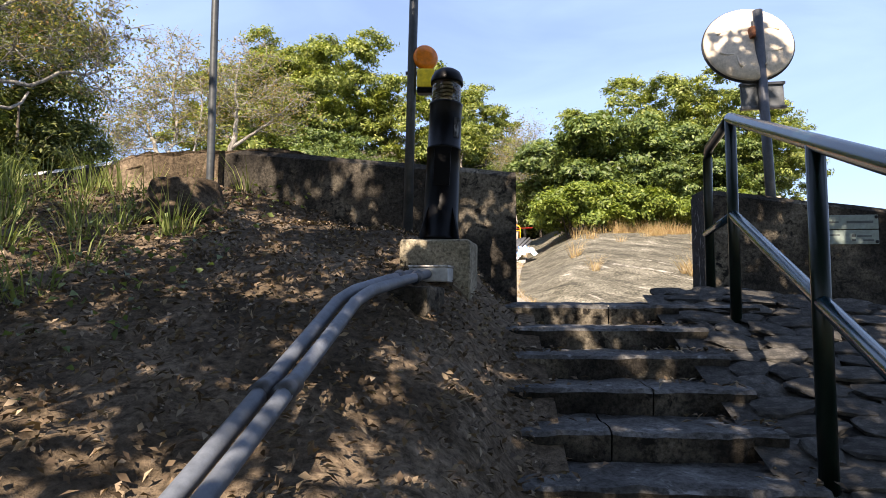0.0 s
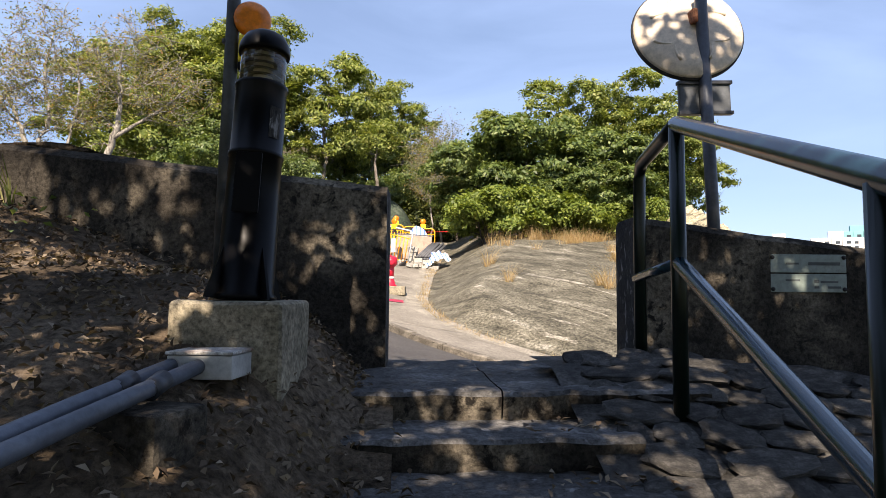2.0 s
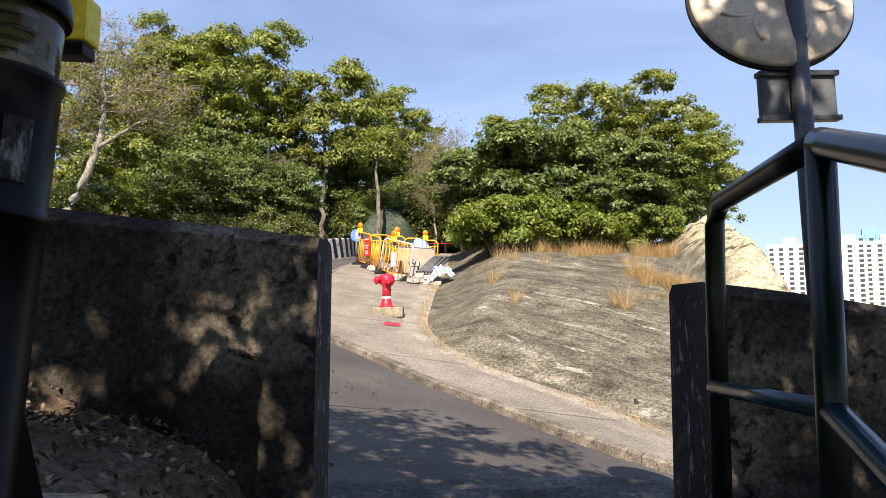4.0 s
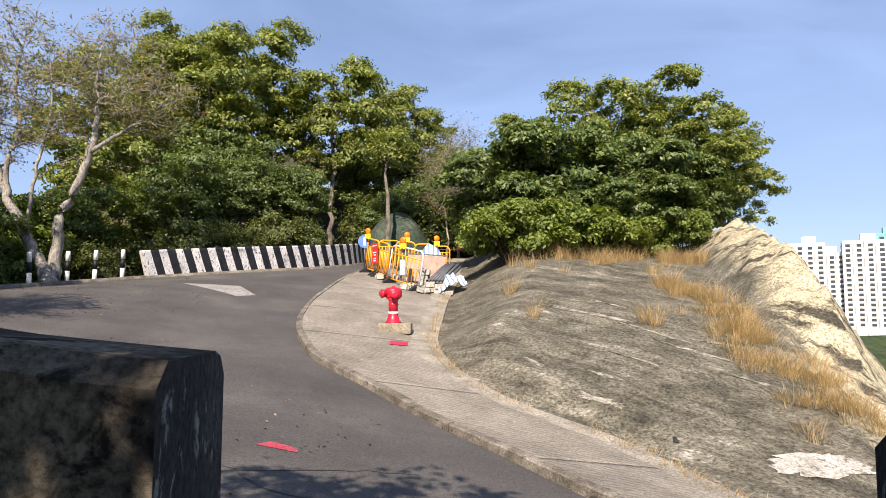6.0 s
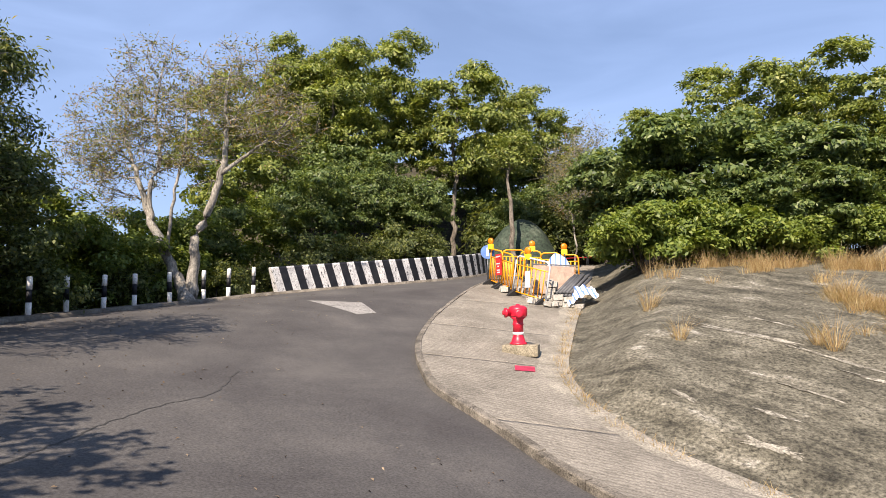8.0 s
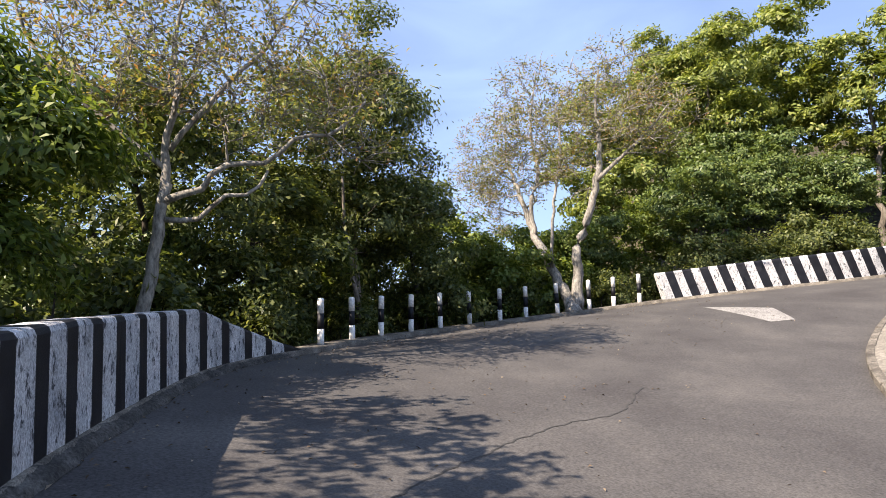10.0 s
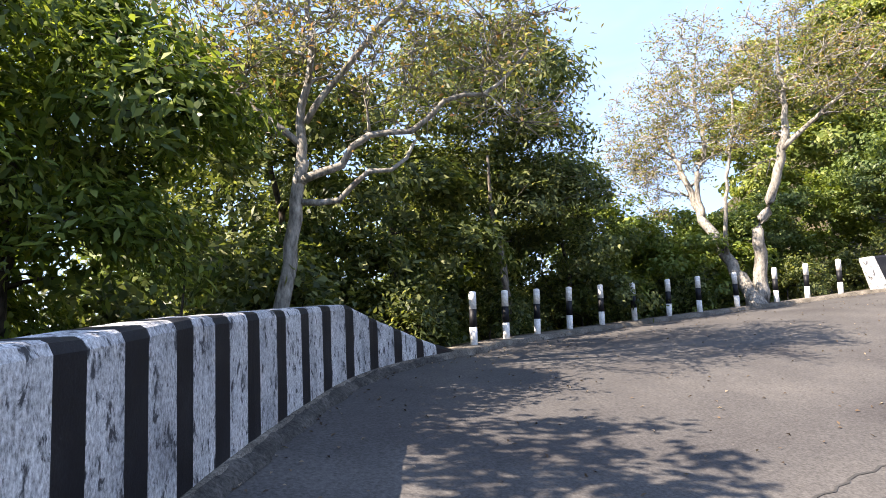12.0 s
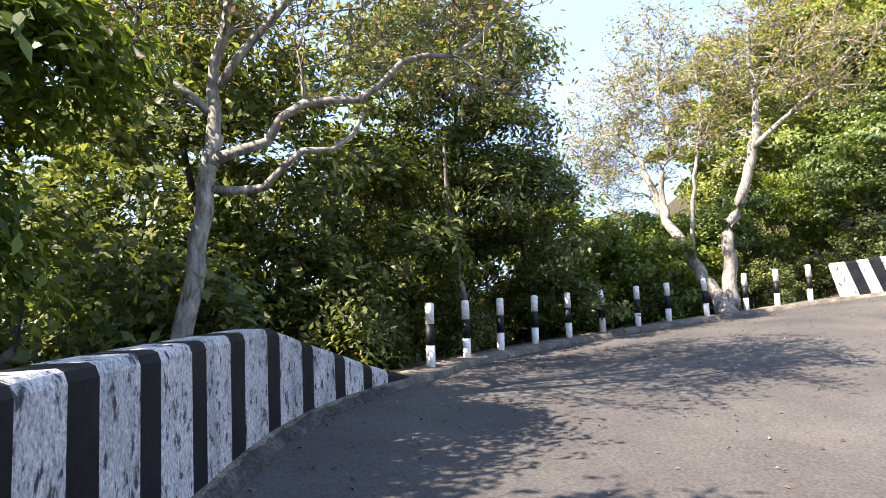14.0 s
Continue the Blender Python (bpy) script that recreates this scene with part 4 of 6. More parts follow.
def build_pipes():
    p = thing("conduit", pose(0.0, 3.95, 1.90), "pair of grey painted conduits running down the bank", "conduit")
    O = np.array([0.0, 3.95, 1.90])
    for dx in (-0.10, 0.0):
        pts = [(-0.02 + dx, 4.0, 1.895), (-0.10 + dx, 3.5, 1.845), (-0.20 + dx * 0.8, 3.02, 1.785), (-0.215 + dx * 0.8, 2.93, 1.765), (-0.24 + dx * 0.8, 2.84, 1.735),
               (-0.34 + dx * 0.7, 1.55, 1.29), (-0.5 + dx * 0.7, -1.0, 0.40), (-0.6 + dx * 0.7, -3.0, -0.3)]
        put("tube", tubes_mesh("tube", [[(np.array(q) - O, 0.027) for q in pts]], 14), PIPE, p)
        for q in ((-0.07 + dx, 3.69, 1.864), (-0.30 + dx * 0.72, 2.1, 1.48)):
            c = np.array(q) - O
            d = np.array([0.02, 0.12, 0.035])
            put("coupling", tubes_mesh("coupling", [[(c - d * 0.35, 0.033), (c + d * 0.35, 0.033)]], 14), GALV, p)
    b = thing("pipe_block", pose(-0.06, 3.62, 1.46, 0, 0, -20), "small weathered concrete block that carries the conduits", "concrete block")
    bm = box(0.24, 0.24, 0.35, (0, 0, 0), 0.02, 2)
    part("block", bm, CONCRETE_OLD, b)
    j = thing("junction_box", pose(-0.01, 4.05, 1.845, 0, 0, -8), "pale grey metal junction box with a rusty lid", "junction box")
    part("body", box(0.24, 0.19, 0.085, (0, 0, 0), 0.006), plain("box_grey_paint", (0.42, 0.42, 0.40), 0.55), j)
    part("lid", box(0.25, 0.20, 0.012, (0, 0, 0.087), 0.004), surface("rusty_lid", (0.20, 0.10, 0.05), (0.42, 0.40, 0.37), (0.5, 0.48, 0.44), 9, 40, 0.6), j, "rust-stained lid")


def build_poles():
    a = thing("lamp_post", pose(-2.22, 5.90, 2.55), "thin mottled grey steel post on the bank", "post")
    part("shaft", lathe([(0.036, 0), (0.036, 0.3), (0.033, 2.4), (0.033, 3.6)], 16), POLEG, a)
    b = thing("beacon_post", pose(-0.275, 5.08, 2.15, 0, 1.2, 0), "grey steel post carrying an amber warning beacon", "beacon post")
    part("shaft", lathe([(0.038, 0), (0.036, 1.5), (0.036, 3.2)], 16), POLEG, b)
    part("clamp", box(0.16, 0.03, 0.025, (0.03, 0, 1.36), 0.004), GALV, b)
    part("battery_case", box(0.14, 0.10, 0.15, (0.115, 0.0, 1.25), 0.015), YELLOWP, b, "yellow battery case")
    part("beacon_base", box(0.13, 0.09, 0.045, (0.11, 0, 1.205), 0.01), BLACKM, b)
    part("beacon_lens", lathe([(0.04, -0.035), (0.085, -0.03), (0.10, -0.012), (0.10, 0.012), (0.085, 0.03), (0.04, 0.035)], 28), ORANGE, b, "round amber lens").matrix_basis = pose(0.105, 0, 1.50, 90, 0, 20)
    m = thing("traffic_mirror", pose(2.863, 5.80, 1.5, 0, -2.04, 0), "cream round back of a convex traffic mirror on a steel post", "traffic mirror")
    part("pole", lathe([(0.042, 0), (0.042, 2.80)], 20), GALV, m)
    TILTED = Matrix.Translation((-0.06, 0.10, 2.53)) @ Vector((-0.10, -0.955, 0.27)).to_track_quat("-Z", "Y").to_matrix().to_4x4() @ Matrix.Scale(0.95, 4)
    disc = part("mirror_back", lathe([(0.40, 0.0), (0.405, -0.012), (0.39, -0.03), (0.30, -0.055), (0.18, -0.07), (0.02, -0.075)], 48), CREAM, m)
    disc.matrix_basis = TILTED
    rim = part("rim", lathe([(0.40, -0.01), (0.415, 0.0), (0.415, 0.02), (0.40, 0.022)], 48), RUBBER, m, "dark mirror rim")
    rim.matrix_basis = TILTED
    face = part("mirror_face", lathe([(0.40, 0.012), (0.25, 0.03), (0.02, 0.04)], 48), plain("mirror", (0.8, 0.8, 0.8), 0.05, 1.0), m)
    face.matrix_basis = TILTED
    for k in range(4):
        me = tubes_mesh("pressed_rib", [[((0.33 * math.cos(q) * (0.55 + 0.45 * abs(math.cos(2 * q))), 0.33 * math.sin(q) * (0.55 + 0.45 * abs(math.cos(2 * q))), -0.056), 0.013) for q in np.linspace(k * math.pi / 2 + 0.35, (k + 1) * math.pi / 2 - 0.35, 9)]], 6)
        put("pressed_rib", me, CREAM, m).matrix_basis = TILTED
    part("bracket", box(0.10, 0.10, 0.10, (-0.02, 0.03, 2.56), 0.01), surface("rusted_bracket", (0.12, 0.04, 0.02), (0.22, 0.08, 0.04), (0.3, 0.14, 0.08), 12, 40, 0.8), m)
    part("sign_box", box(0.37, 0.035, 0.22, (0.01, 0.05, 1.925), 0.008), plain("dark_sign_back", (0.10, 0.11, 0.12), 0.5, 0.3), m, "grey back of a small sign")
    for z in (1.915, 2.13):
        part("sign_rail", box(0.39, 0.05, 0.025, (0.01, 0.04, z), 0.004), GALV, m)
    pl = thing("wall_plaque", pose(3.25, 5.452, 2.30, 0, 0, -4), "pale enamel notice plate in two panels on the wall", "plaque")
    part("upper_panel", box(0.48, 0.010, 0.115, (0, 0, 0.004), 0.003), PLAQUE, pl)
    part("lower_panel", box(0.48, 0.010, 0.115, (0, 0, -0.119), 0.003), PLAQUE, pl)
    for x, z in ((-0.225, 0.10), (0.225, 0.10), (-0.225, -0.10), (0.225, -0.10)):
        b2 = lathe([(0.014, 0), (0.012, 0.008), (0.004, 0.011)], 12)
        part("bolt", b2, RUBBER, pl).matrix_basis = pose(x, -0.005, z, 90, 0, 0)
    for x, z, w, h in ((-0.10, 0.055, 0.08, 0.012), (0.10, 0.05, 0.20, 0.02), (-0.10, -0.05, 0.09, 0.012), (0.05, -0.06, 0.03, 0.02), (0.13, -0.06, 0.11, 0.012), (0.16, -0.095, 0.08, 0.014), (0.05, -0.095, 0.03, 0.018)):
        part("lettering", box(w, 0.002, h, (x, -0.0062, z), 0), INK, pl)
    st = thing("tree_stump", pose(-2.12, 5.25, 2.42), "dark cut tree stump on the bank", "tree stump")
    bm = lathe([(0.42, -0.1), (0.36, 0.02), (0.30, 0.16), (0.27, 0.26), (0.25, 0.28), (0.02, 0.27)], 26)
    for v in bm.verts:
        f = 1 + 0.16 * noise.noise(Vector((v.co.x * 4, v.co.y * 4, v.co.z * 1.5)))
        v.co.x, v.co.y = v.co.x * f, v.co.y * f
    part("stump", bm, WOODDK, st)


# ---------------------------------------------------------------- plants
def leaf_arrays(rng, centres, length, width, up=0.6, droop=0.0, out=None):
    """Folded diamond leaves, four corners each, at the centres; out: the way each one faces, away from its clump."""
    n = len(centres)
    nrm = rng.normal(size=(n, 3))
    if out is not None:
        nrm = nrm * 0.62 + out * 1.25
    nrm[:, 2] += up * (2 if out is None else 0.9)
    nrm /= np.linalg.norm(nrm, axis=1)[:, None]
    ax = rng.normal(size=(n, 3))
    ax[:, 2] -= droop
    ax -= nrm * (ax * nrm).sum(1)[:, None]
    ax /= np.linalg.norm(ax, axis=1)[:, None] + 1e-9
    side = np.cross(nrm, ax)
    L = (length * rng.uniform(0.65, 1.3, n))[:, None]
    W = (width * rng.uniform(0.65, 1.3, n))[:, None]
    fold = nrm * W * 0.35
    V = np.stack([centres - ax * L / 2, centres + side * W / 2 + fold, centres + ax * L / 2, centres - side * W / 2 + fold], 1)
    return V.reshape(-1, 3)


def leaves_mesh(name, V):
    return arrays_mesh(name, V, np.arange(len(V)).reshape(-1, 4))


def bezier(a, b, c, n=5):
    t = np.linspace(0, 1, n)[:, None]
    return a * (1 - t) ** 2 + 2 * b * t * (1 - t) + c * t * t


def tree_parts(seed, trunks, crowns, clusters, leaves, spread, leaf, twig=2, up=0.6, droop=0.0, flat=0.7, shell=0.45, limb=0.045, bare=0.0, fine=0.003, lobed=False):
    """Arrays of branches and leaves. trunks: lists of (point, radius); crowns: (centre, radii) with clusters shared out by volume."""
    rng = np.random.default_rng(seed)
    paths = []
    for t in trunks:
        A = spline([(*p, r) for p, r in t], 0.3)
        A[1:, :3] += rng.normal(0, 0.35, (len(A) - 1, 3)) * A[1:, 3:4] * 0.9
        paths.append([(a[:3], max(a[3], 0.006)) for a in A])
    spots = np.array([(*p, r) for t in paths for p, r in t[len(t) // 3:]])
    vol = np.array([np.prod(r) for c, r in crowns]) ** 0.7
    pts, ways = [], []
    for (c, r), share in zip(crowns, vol / vol.sum()):
        k = max(2, int(round(clusters * share)))
        d = rng.normal(size=(k, 3))
        d /= np.linalg.norm(d, axis=1)[:, None]
        if lobed:
            d[:, 2] = np.where(d[:, 2] < -0.35, -d[:, 2], d[:, 2])
        q = rng.uniform(shell ** 2, 1, k)[:, None] ** 0.5
        pts.append(np.array(c) + d * q * np.array(r))
        ways.append(d)
    pts, ways = np.vstack(pts), np.vstack(ways)
    order = np.argsort(np.linalg.norm(pts - spots[:, :3].mean(0), axis=1))
    nodes = list(spots)
    out = []
    for p in pts[order]:
        N = np.array(nodes)
        gap = np.linalg.norm(N[:, :3] - p, axis=1) + 0.9 * np.maximum(0, N[:, 2] - p[2] + 0.15)
        b = N[np.argmin(gap)]
        start, r0 = b[:3], min(b[3] * 0.62, limb)
        r0 = max(r0, 0.007)
        mid = (start + p) / 2 + np.array([0, 0, 0.10 * np.linalg.norm(p - start)]) + rng.normal(0, 0.10 * np.linalg.norm(p - start), 3)
        C = bezier(start, mid, p)
        C[1:-1] += rng.normal(0, 0.025 * np.linalg.norm(p - start), (len(C) - 2, 3))
        R = np.linspace(r0, max(fine * 1.7, r0 * 0.35), len(C))
        out.append(list(zip(C[::2], R[::2])) if lobed else list(zip(C, R)))
        for k in (2, 3, 4):
            nodes.append(np.array([*C[k], R[k]]))
        for _ in range(twig):
            e = p + rng.normal(0, spread * 0.9, 3) * (1, 1, flat)
            out.append(list(zip(bezier(C[3], (C[3] + e) / 2 + rng.normal(0, 0.06, 3), e, 3), np.linspace(max(fine * 1.3, R[3] * 0.6), fine, 3))))
    stay = rng.random(len(pts)) >= bare
    keep, ways = pts[stay], ways[stay]
    cnt = rng.integers(int(leaves * 0.5), int(leaves * 1.5) + 1, len(keep))
    cen = np.repeat(keep, cnt, axis=0)
    size = np.repeat(spread * rng.uniform(0.7, 1.25, len(keep)), cnt)[:, None]
    cen = cen + rng.normal(size=cen.shape) * size * np.array([1, 1, flat])
    return paths, out, leaf_arrays(rng, cen, leaf[0], leaf[1], up, droop, np.repeat(ways, cnt, axis=0) if lobed else None)


def tree(at, label, bark, leafmat, seed, trunks, crowns, clusters, leaves, spread, leaf, name="tree", category="tree", group="", **kw):
    paths, branches, V = tree_parts(seed, trunks, crowns, clusters, leaves, spread, leaf, **kw)
    ob = thing(name, at, label, category, group)
    for k, path in enumerate(paths):
        put("limb" if k else "trunk", tubes_mesh("limb" if k else "trunk", [path], 10), bark, ob)
    tagged(put("branching", tubes_mesh("branching", branches, 3), bark, ob), kind="stuff")
    tagged(put("crown", leaves_mesh("crown", V), leafmat, ob), kind="stuff")
    return ob


def crown_set(rng, centre, radii, k=7):
    """Overlapping lobes, so that the outline is uneven."""
    c, r = np.array(centre, float), np.array(radii, float)
    out = [(tuple(c), tuple(r * 0.45))]
    n = k + 6
    for i in range(n):
        # spread evenly over the crown, then shifted by chance
        h = 0.95 - 1.75 * (i + 0.5) / n
        a = i * 2.39996 + rng.uniform(-0.5, 0.5)
        w = math.sqrt(max(0.0, 1 - h * h))
        d = np.array([w * math.cos(a), w * math.sin(a), h]) * rng.uniform(0.5, 0.84)
        g = rng.uniform(0.26, 0.46)
        out.append((tuple(c + d * r), (r[0] * g, r[1] * g, min(r[2] * g, r[0] * g * 0.8))))
    return out


def round_tree(seed, height, radius, low, label, bark, mat, clusters=150, leaves=130, leaf=(0.16, 0.06), spread=0.42, trunk_r=0.14, lean=(0.3, 0.0), **kw):
    """A woodland tree at the origin, to be copied about."""
    rng = np.random.default_rng(seed)
    top = height * 0.78
    tr = [((0, 0, -0.6), trunk_r * 1.25), ((0.05, 0, 0.3), trunk_r)]
    for k in range(1, 7):
        q = k / 6
        tr.append(((lean[0] * q + rng.normal(0, 0.1), lean[1] * q + rng.normal(0, 0.1), top * q), trunk_r * (1 - 0.75 * q)))
    crowns = crown_set(rng, (lean[0], lean[1], (height + low) / 2), (radius, radius, (height - low) / 2), 8)
    return tree(Matrix.Identity(4), label, bark, mat, seed, [tr], crowns, clusters, leaves, spread, leaf, **kw)


def shrub(seed, radius, height, label, bark, mat, clusters=70, leaves=110, leaf=(0.15, 0.06), spread=0.34, **kw):
    rng = np.random.default_rng(seed)
    tr = [[((rng.normal(0, 0.1), rng.normal(0, 0.1), -0.4), 0.045), ((rng.normal(0, 0.3), rng.normal(0, 0.3), height * 0.35), 0.035), ((rng.normal(0, 0.5), rng.normal(0, 0.5), height * 0.6), 0.02)] for _ in range(3)]
    crowns = crown_set(rng, (0, 0, height * 0.52), (radius, radius, height * 0.5), 6)
    return tree(Matrix.Identity(4), label, bark, mat, seed, tr, crowns, clusters, leaves, spread, leaf, name="shrub", category="shrub", **kw)


def spots(proto, rows):
    """Moves a built plant to the first row and copies it to the rest: x, y, z, scale, turn."""
    for n, (x, y, z, s, turn) in enumerate(rows):
        m = pose(x, y, z, 0, 0, turn) @ Matrix.Scale(s, 4)
        if n == 0:
            proto.matrix_basis = m
        else:
            copy_thing(proto, m)
    return proto


def on_slope(rows):
    return [(*land(s, d), k, t) for s, d, k, t in rows]


def build_named_trees():
    # slender pale tree behind the parapet
    tree(pose(-9.85, 10.95, 2.0), "slender pale-barked tree with thinning yellow-green leaves", BARKP, LEAF_SPARSE, 41,
         [[((-0.13, -0.34, -0.8), 0.15), ((-0.10, -0.26, 0.8), 0.12), ((-0.05, -0.16, 2.0), 0.105), ((0.07, -0.02, 3.1), 0.092), ((0.11, 0.04, 3.5), 0.084), ((0.05, 0.08, 3.9), 0.07)],
          [((0.09, 0.03, 3.3), 0.085), ((0.0, 0.1, 4.3), 0.065), ((0.1, 0.2, 5.2), 0.05), ((-0.2, 0.3, 6.3), 0.035), ((-0.1, 0.5, 7.4), 0.02)],
          [((0.10, 0.03, 3.35), 0.065), ((0.45, 0.45, 3.55), 0.055), ((0.85, 0.75, 3.95), 0.046), ((1.15, 1.25, 3.98), 0.04), ((1.55, 1.6, 4.4), 0.033), ((1.75, 2.15, 4.5), 0.027), ((2.3, 2.5, 5.1), 0.018)],
          [((0.05, 0.0, 3.05), 0.05), ((0.4, 0.5, 3.05), 0.042), ((0.65, 0.7, 3.4), 0.036), ((0.9, 1.15, 3.5), 0.03), ((1.0, 1.5, 4.1), 0.02)],
          [((0.08, 0.12, 4.2), 0.05), ((0.6, 0.7, 5.2), 0.042), ((1.0, 1.3, 6.0), 0.032), ((1.3, 1.9, 7.2), 0.02)],
          [((0.02, 0.06, 3.9), 0.05), ((-0.6, -0.8, 4.8), 0.04), ((-1.0, -1.6, 5.8), 0.03), ((-1.1, -2.0, 7.0), 0.018)]],
         [((0.3, 0.5, 5.9), (2.6, 3.0, 1.9)), ((1.6, 2.2, 5.2), (1.5, 1.8, 1.3)), ((-0.8, -1.2, 5.6), (1.4, 1.5, 1.5)), ((0.2, 0.3, 7.4), (2.0, 2.4, 1.2))],
         400, 28, 0.24, (0.10, 0.044), twig=7, limb=0.06, bare=0.06, shell=0.1, fine=0.006)
    # pale tree with two stems among the guide posts
    tree(pose(-11.0, 25.45, 3.45), "pale twin-stemmed tree with a thin open crown", BARKP, LEAF_SPARSE, 42,
         [[((0.05, 0, -0.5), 0.34), ((0.0, 0, 0.15), 0.30), ((-0.25, 0, 0.55), 0.20), ((-0.9, 0.2, 1.5), 0.17), ((-1.7, 0.4, 2.8), 0.14), ((-2.2, 0.5, 4.0), 0.10), ((-2.7, 0.6, 5.2), 0.07), ((-3.4, 0.8, 6.6), 0.035)],
          [((0.1, 0, 0.1), 0.22), ((0.15, 0.1, 0.9), 0.19), ((0.2, 0.1, 2.0), 0.16), ((0.65, 0.2, 3.3), 0.13), ((1.0, 0.2, 4.4), 0.12), ((1.2, 0.2, 5.6), 0.08), ((1.1, 0.3, 7.2), 0.05), ((1.3, 0.4, 8.6), 0.025)],
          [((-1.7, 0.4, 2.8), 0.09), ((-1.75, 0.3, 4.0), 0.08), ((-1.4, 0.3, 5.2), 0.07), ((-1.6, 0.3, 6.8), 0.05), ((-1.3, 0.2, 8.4), 0.03)],
          [((1.0, 0.2, 4.4), 0.08), ((1.8, 0.3, 5.0), 0.06), ((2.8, 0.5, 5.8), 0.045), ((3.8, 0.6, 6.8), 0.025)],
          [((-0.9, 0.2, 1.5), 0.06), ((-0.75, 0.0, 2.6), 0.06), ((-0.5, -0.1, 4.0), 0.05), ((-0.2, 0, 5.8), 0.04), ((-0.4, 0.1, 7.6), 0.02)]],
         [((-2.6, 0.4, 6.2), (2.2, 2.0, 2.2)), ((-1.2, 0.2, 7.6), (1.7, 1.8, 1.9)), ((1.4, 0.3, 7.2), (2.3, 2.0, 2.0)), ((3.0, 0.5, 6.2), (1.6, 1.6, 1.4)), ((-3.6, 0.5, 4.4), (1.5, 1.4, 1.3)), ((-4.4, 0.5, 5.6), (1.3, 1.3, 1.3)), ((0.0, 0.3, 5.2), (1.4, 1.4, 1.2))],
         500, 32, 0.27, (0.11, 0.05), twig=6, limb=0.07, bare=0.05, shell=0.1, fine=0.009)
    # big-leaved tree overhanging the parapet
    rng = np.random.default_rng(9)
    tree(pose(-10.3, 7.3, 0.9), "large dark leafy tree leaning over the parapet", BARKD, LEAF_GLOSS, 43,
         [[((0, 0, -1.5), 0.2), ((0.0, 0.1, 0.6), 0.17), ((0.1, 0.2, 1.8), 0.14), ((0.3, 0.3, 3.2), 0.11), ((0.2, 0.4, 4.8), 0.07)],
          [((0.05, 0.15, 1.4), 0.10), ((0.6, 0.7, 1.9), 0.08), ((1.3, 1.3, 2.1), 0.06), ((1.7, 1.9, 2.6), 0.03)]],
         crown_set(rng, (0.3, 0.3, 4.6), (2.4, 2.4, 2.2), 9) + [((1.2, 1.0, 3.2), (1.0, 1.0, 0.7)), ((-0.8, -0.4, 2.4), (1.4, 1.4, 0.9))],
         330, 110, 0.22, (0.17, 0.06), droop=0.8, up=0.6, lobed=True, shell=0.8)
    # feathery dark tree behind the posts
    rng = np.random.default_rng(12)
    tree(pose(-13.9, 18.2, 1.2), "tall dark feathery tree behind the guide posts", BARKM, LEAF_DARK, 44,
         [[((0.3, 0, -1.2), 0.15), ((0.3, 0, 1.0), 0.12), ((0.1, 0.1, 3.0), 0.10), ((-0.1, 0.2, 5.0), 0.08), ((0.0, 0.3, 7.2), 0.05), ((0.1, 0.3, 9.6), 0.03)],
          [((0.3, 0, 0.6), 0.09), ((1.0, -0.6, 2.4), 0.07), ((1.3, -1.2, 4.2), 0.05), ((1.4, -1.4, 6.0), 0.03)]],
         crown_set(rng, (0.1, 0.1, 7.0), (2.5, 2.5, 5.0), 14), 400, 80, 0.24, (0.17, 0.06), droop=0.3, twig=1, lobed=True, shell=0.75)
    # unseen trees added behind and above the steps to shade them and close off the sky: the sun comes through them onto
    # the bank, the steps and the gate
    rng = np.random.default_rng(15)
    over = tree(Matrix.Identity(4), "unseen broad leaning tree added to shade the steps", BARKM, LEAF_SHADE, 45,
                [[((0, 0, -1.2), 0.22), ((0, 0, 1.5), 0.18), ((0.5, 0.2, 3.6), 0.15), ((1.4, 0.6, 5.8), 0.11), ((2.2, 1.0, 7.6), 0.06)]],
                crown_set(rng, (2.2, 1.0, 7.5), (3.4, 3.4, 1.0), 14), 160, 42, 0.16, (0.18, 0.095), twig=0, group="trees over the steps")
    for n, (x, y, z, turn) in enumerate(((-4.7, -0.7, 5.7, 0), (0.3, -0.9, 5.7, 0), (-3.9, -4.7, 4.9, 40), (1.5, -5.3, 4.9, 180), (5.3, -1.7, 5.7, 180), (-6.9, 3.2, 7.4, 0), (-8.9, -2.5, 5.3, 90),
                                         (8.6, -7.2, 6.0, 0), (9.6, 0.4, 6.8, 250), (-2.0, -11.0, 5.0, 120), (4.6, -12.0, 5.0, 300), (-9.6, 1.6, 7.0, 30), (-1.9, -2.9, 5.1, 20), (3.4, -3.6, 5.3, 180), (1.3, 0.2, 6.0, 90))):
        c, q = math.cos(radians(turn)), math.sin(radians(turn))
        m = pose(x - (2.2 * c - 1.0 * q), y - (2.2 * q + 1.0 * c), z - 7.5, 0, 0, turn)
        if n == 0:
            over.matrix_basis = m
        else:
            copy_thing(over, m)
    # one more unseen crown, added to shade the gateway and the road behind it
    rng = np.random.default_rng(19)
    tree(pose(6.6, -1.8, -0.4), "unseen leaning tree added to shade the railing and the gateway", BARKD, LEAF_SHADE, 48,
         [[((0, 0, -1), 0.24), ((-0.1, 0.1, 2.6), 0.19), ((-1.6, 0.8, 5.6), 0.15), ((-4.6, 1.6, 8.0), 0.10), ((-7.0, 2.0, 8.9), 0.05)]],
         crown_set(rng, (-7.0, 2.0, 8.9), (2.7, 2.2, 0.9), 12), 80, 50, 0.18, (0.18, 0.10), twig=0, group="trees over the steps")


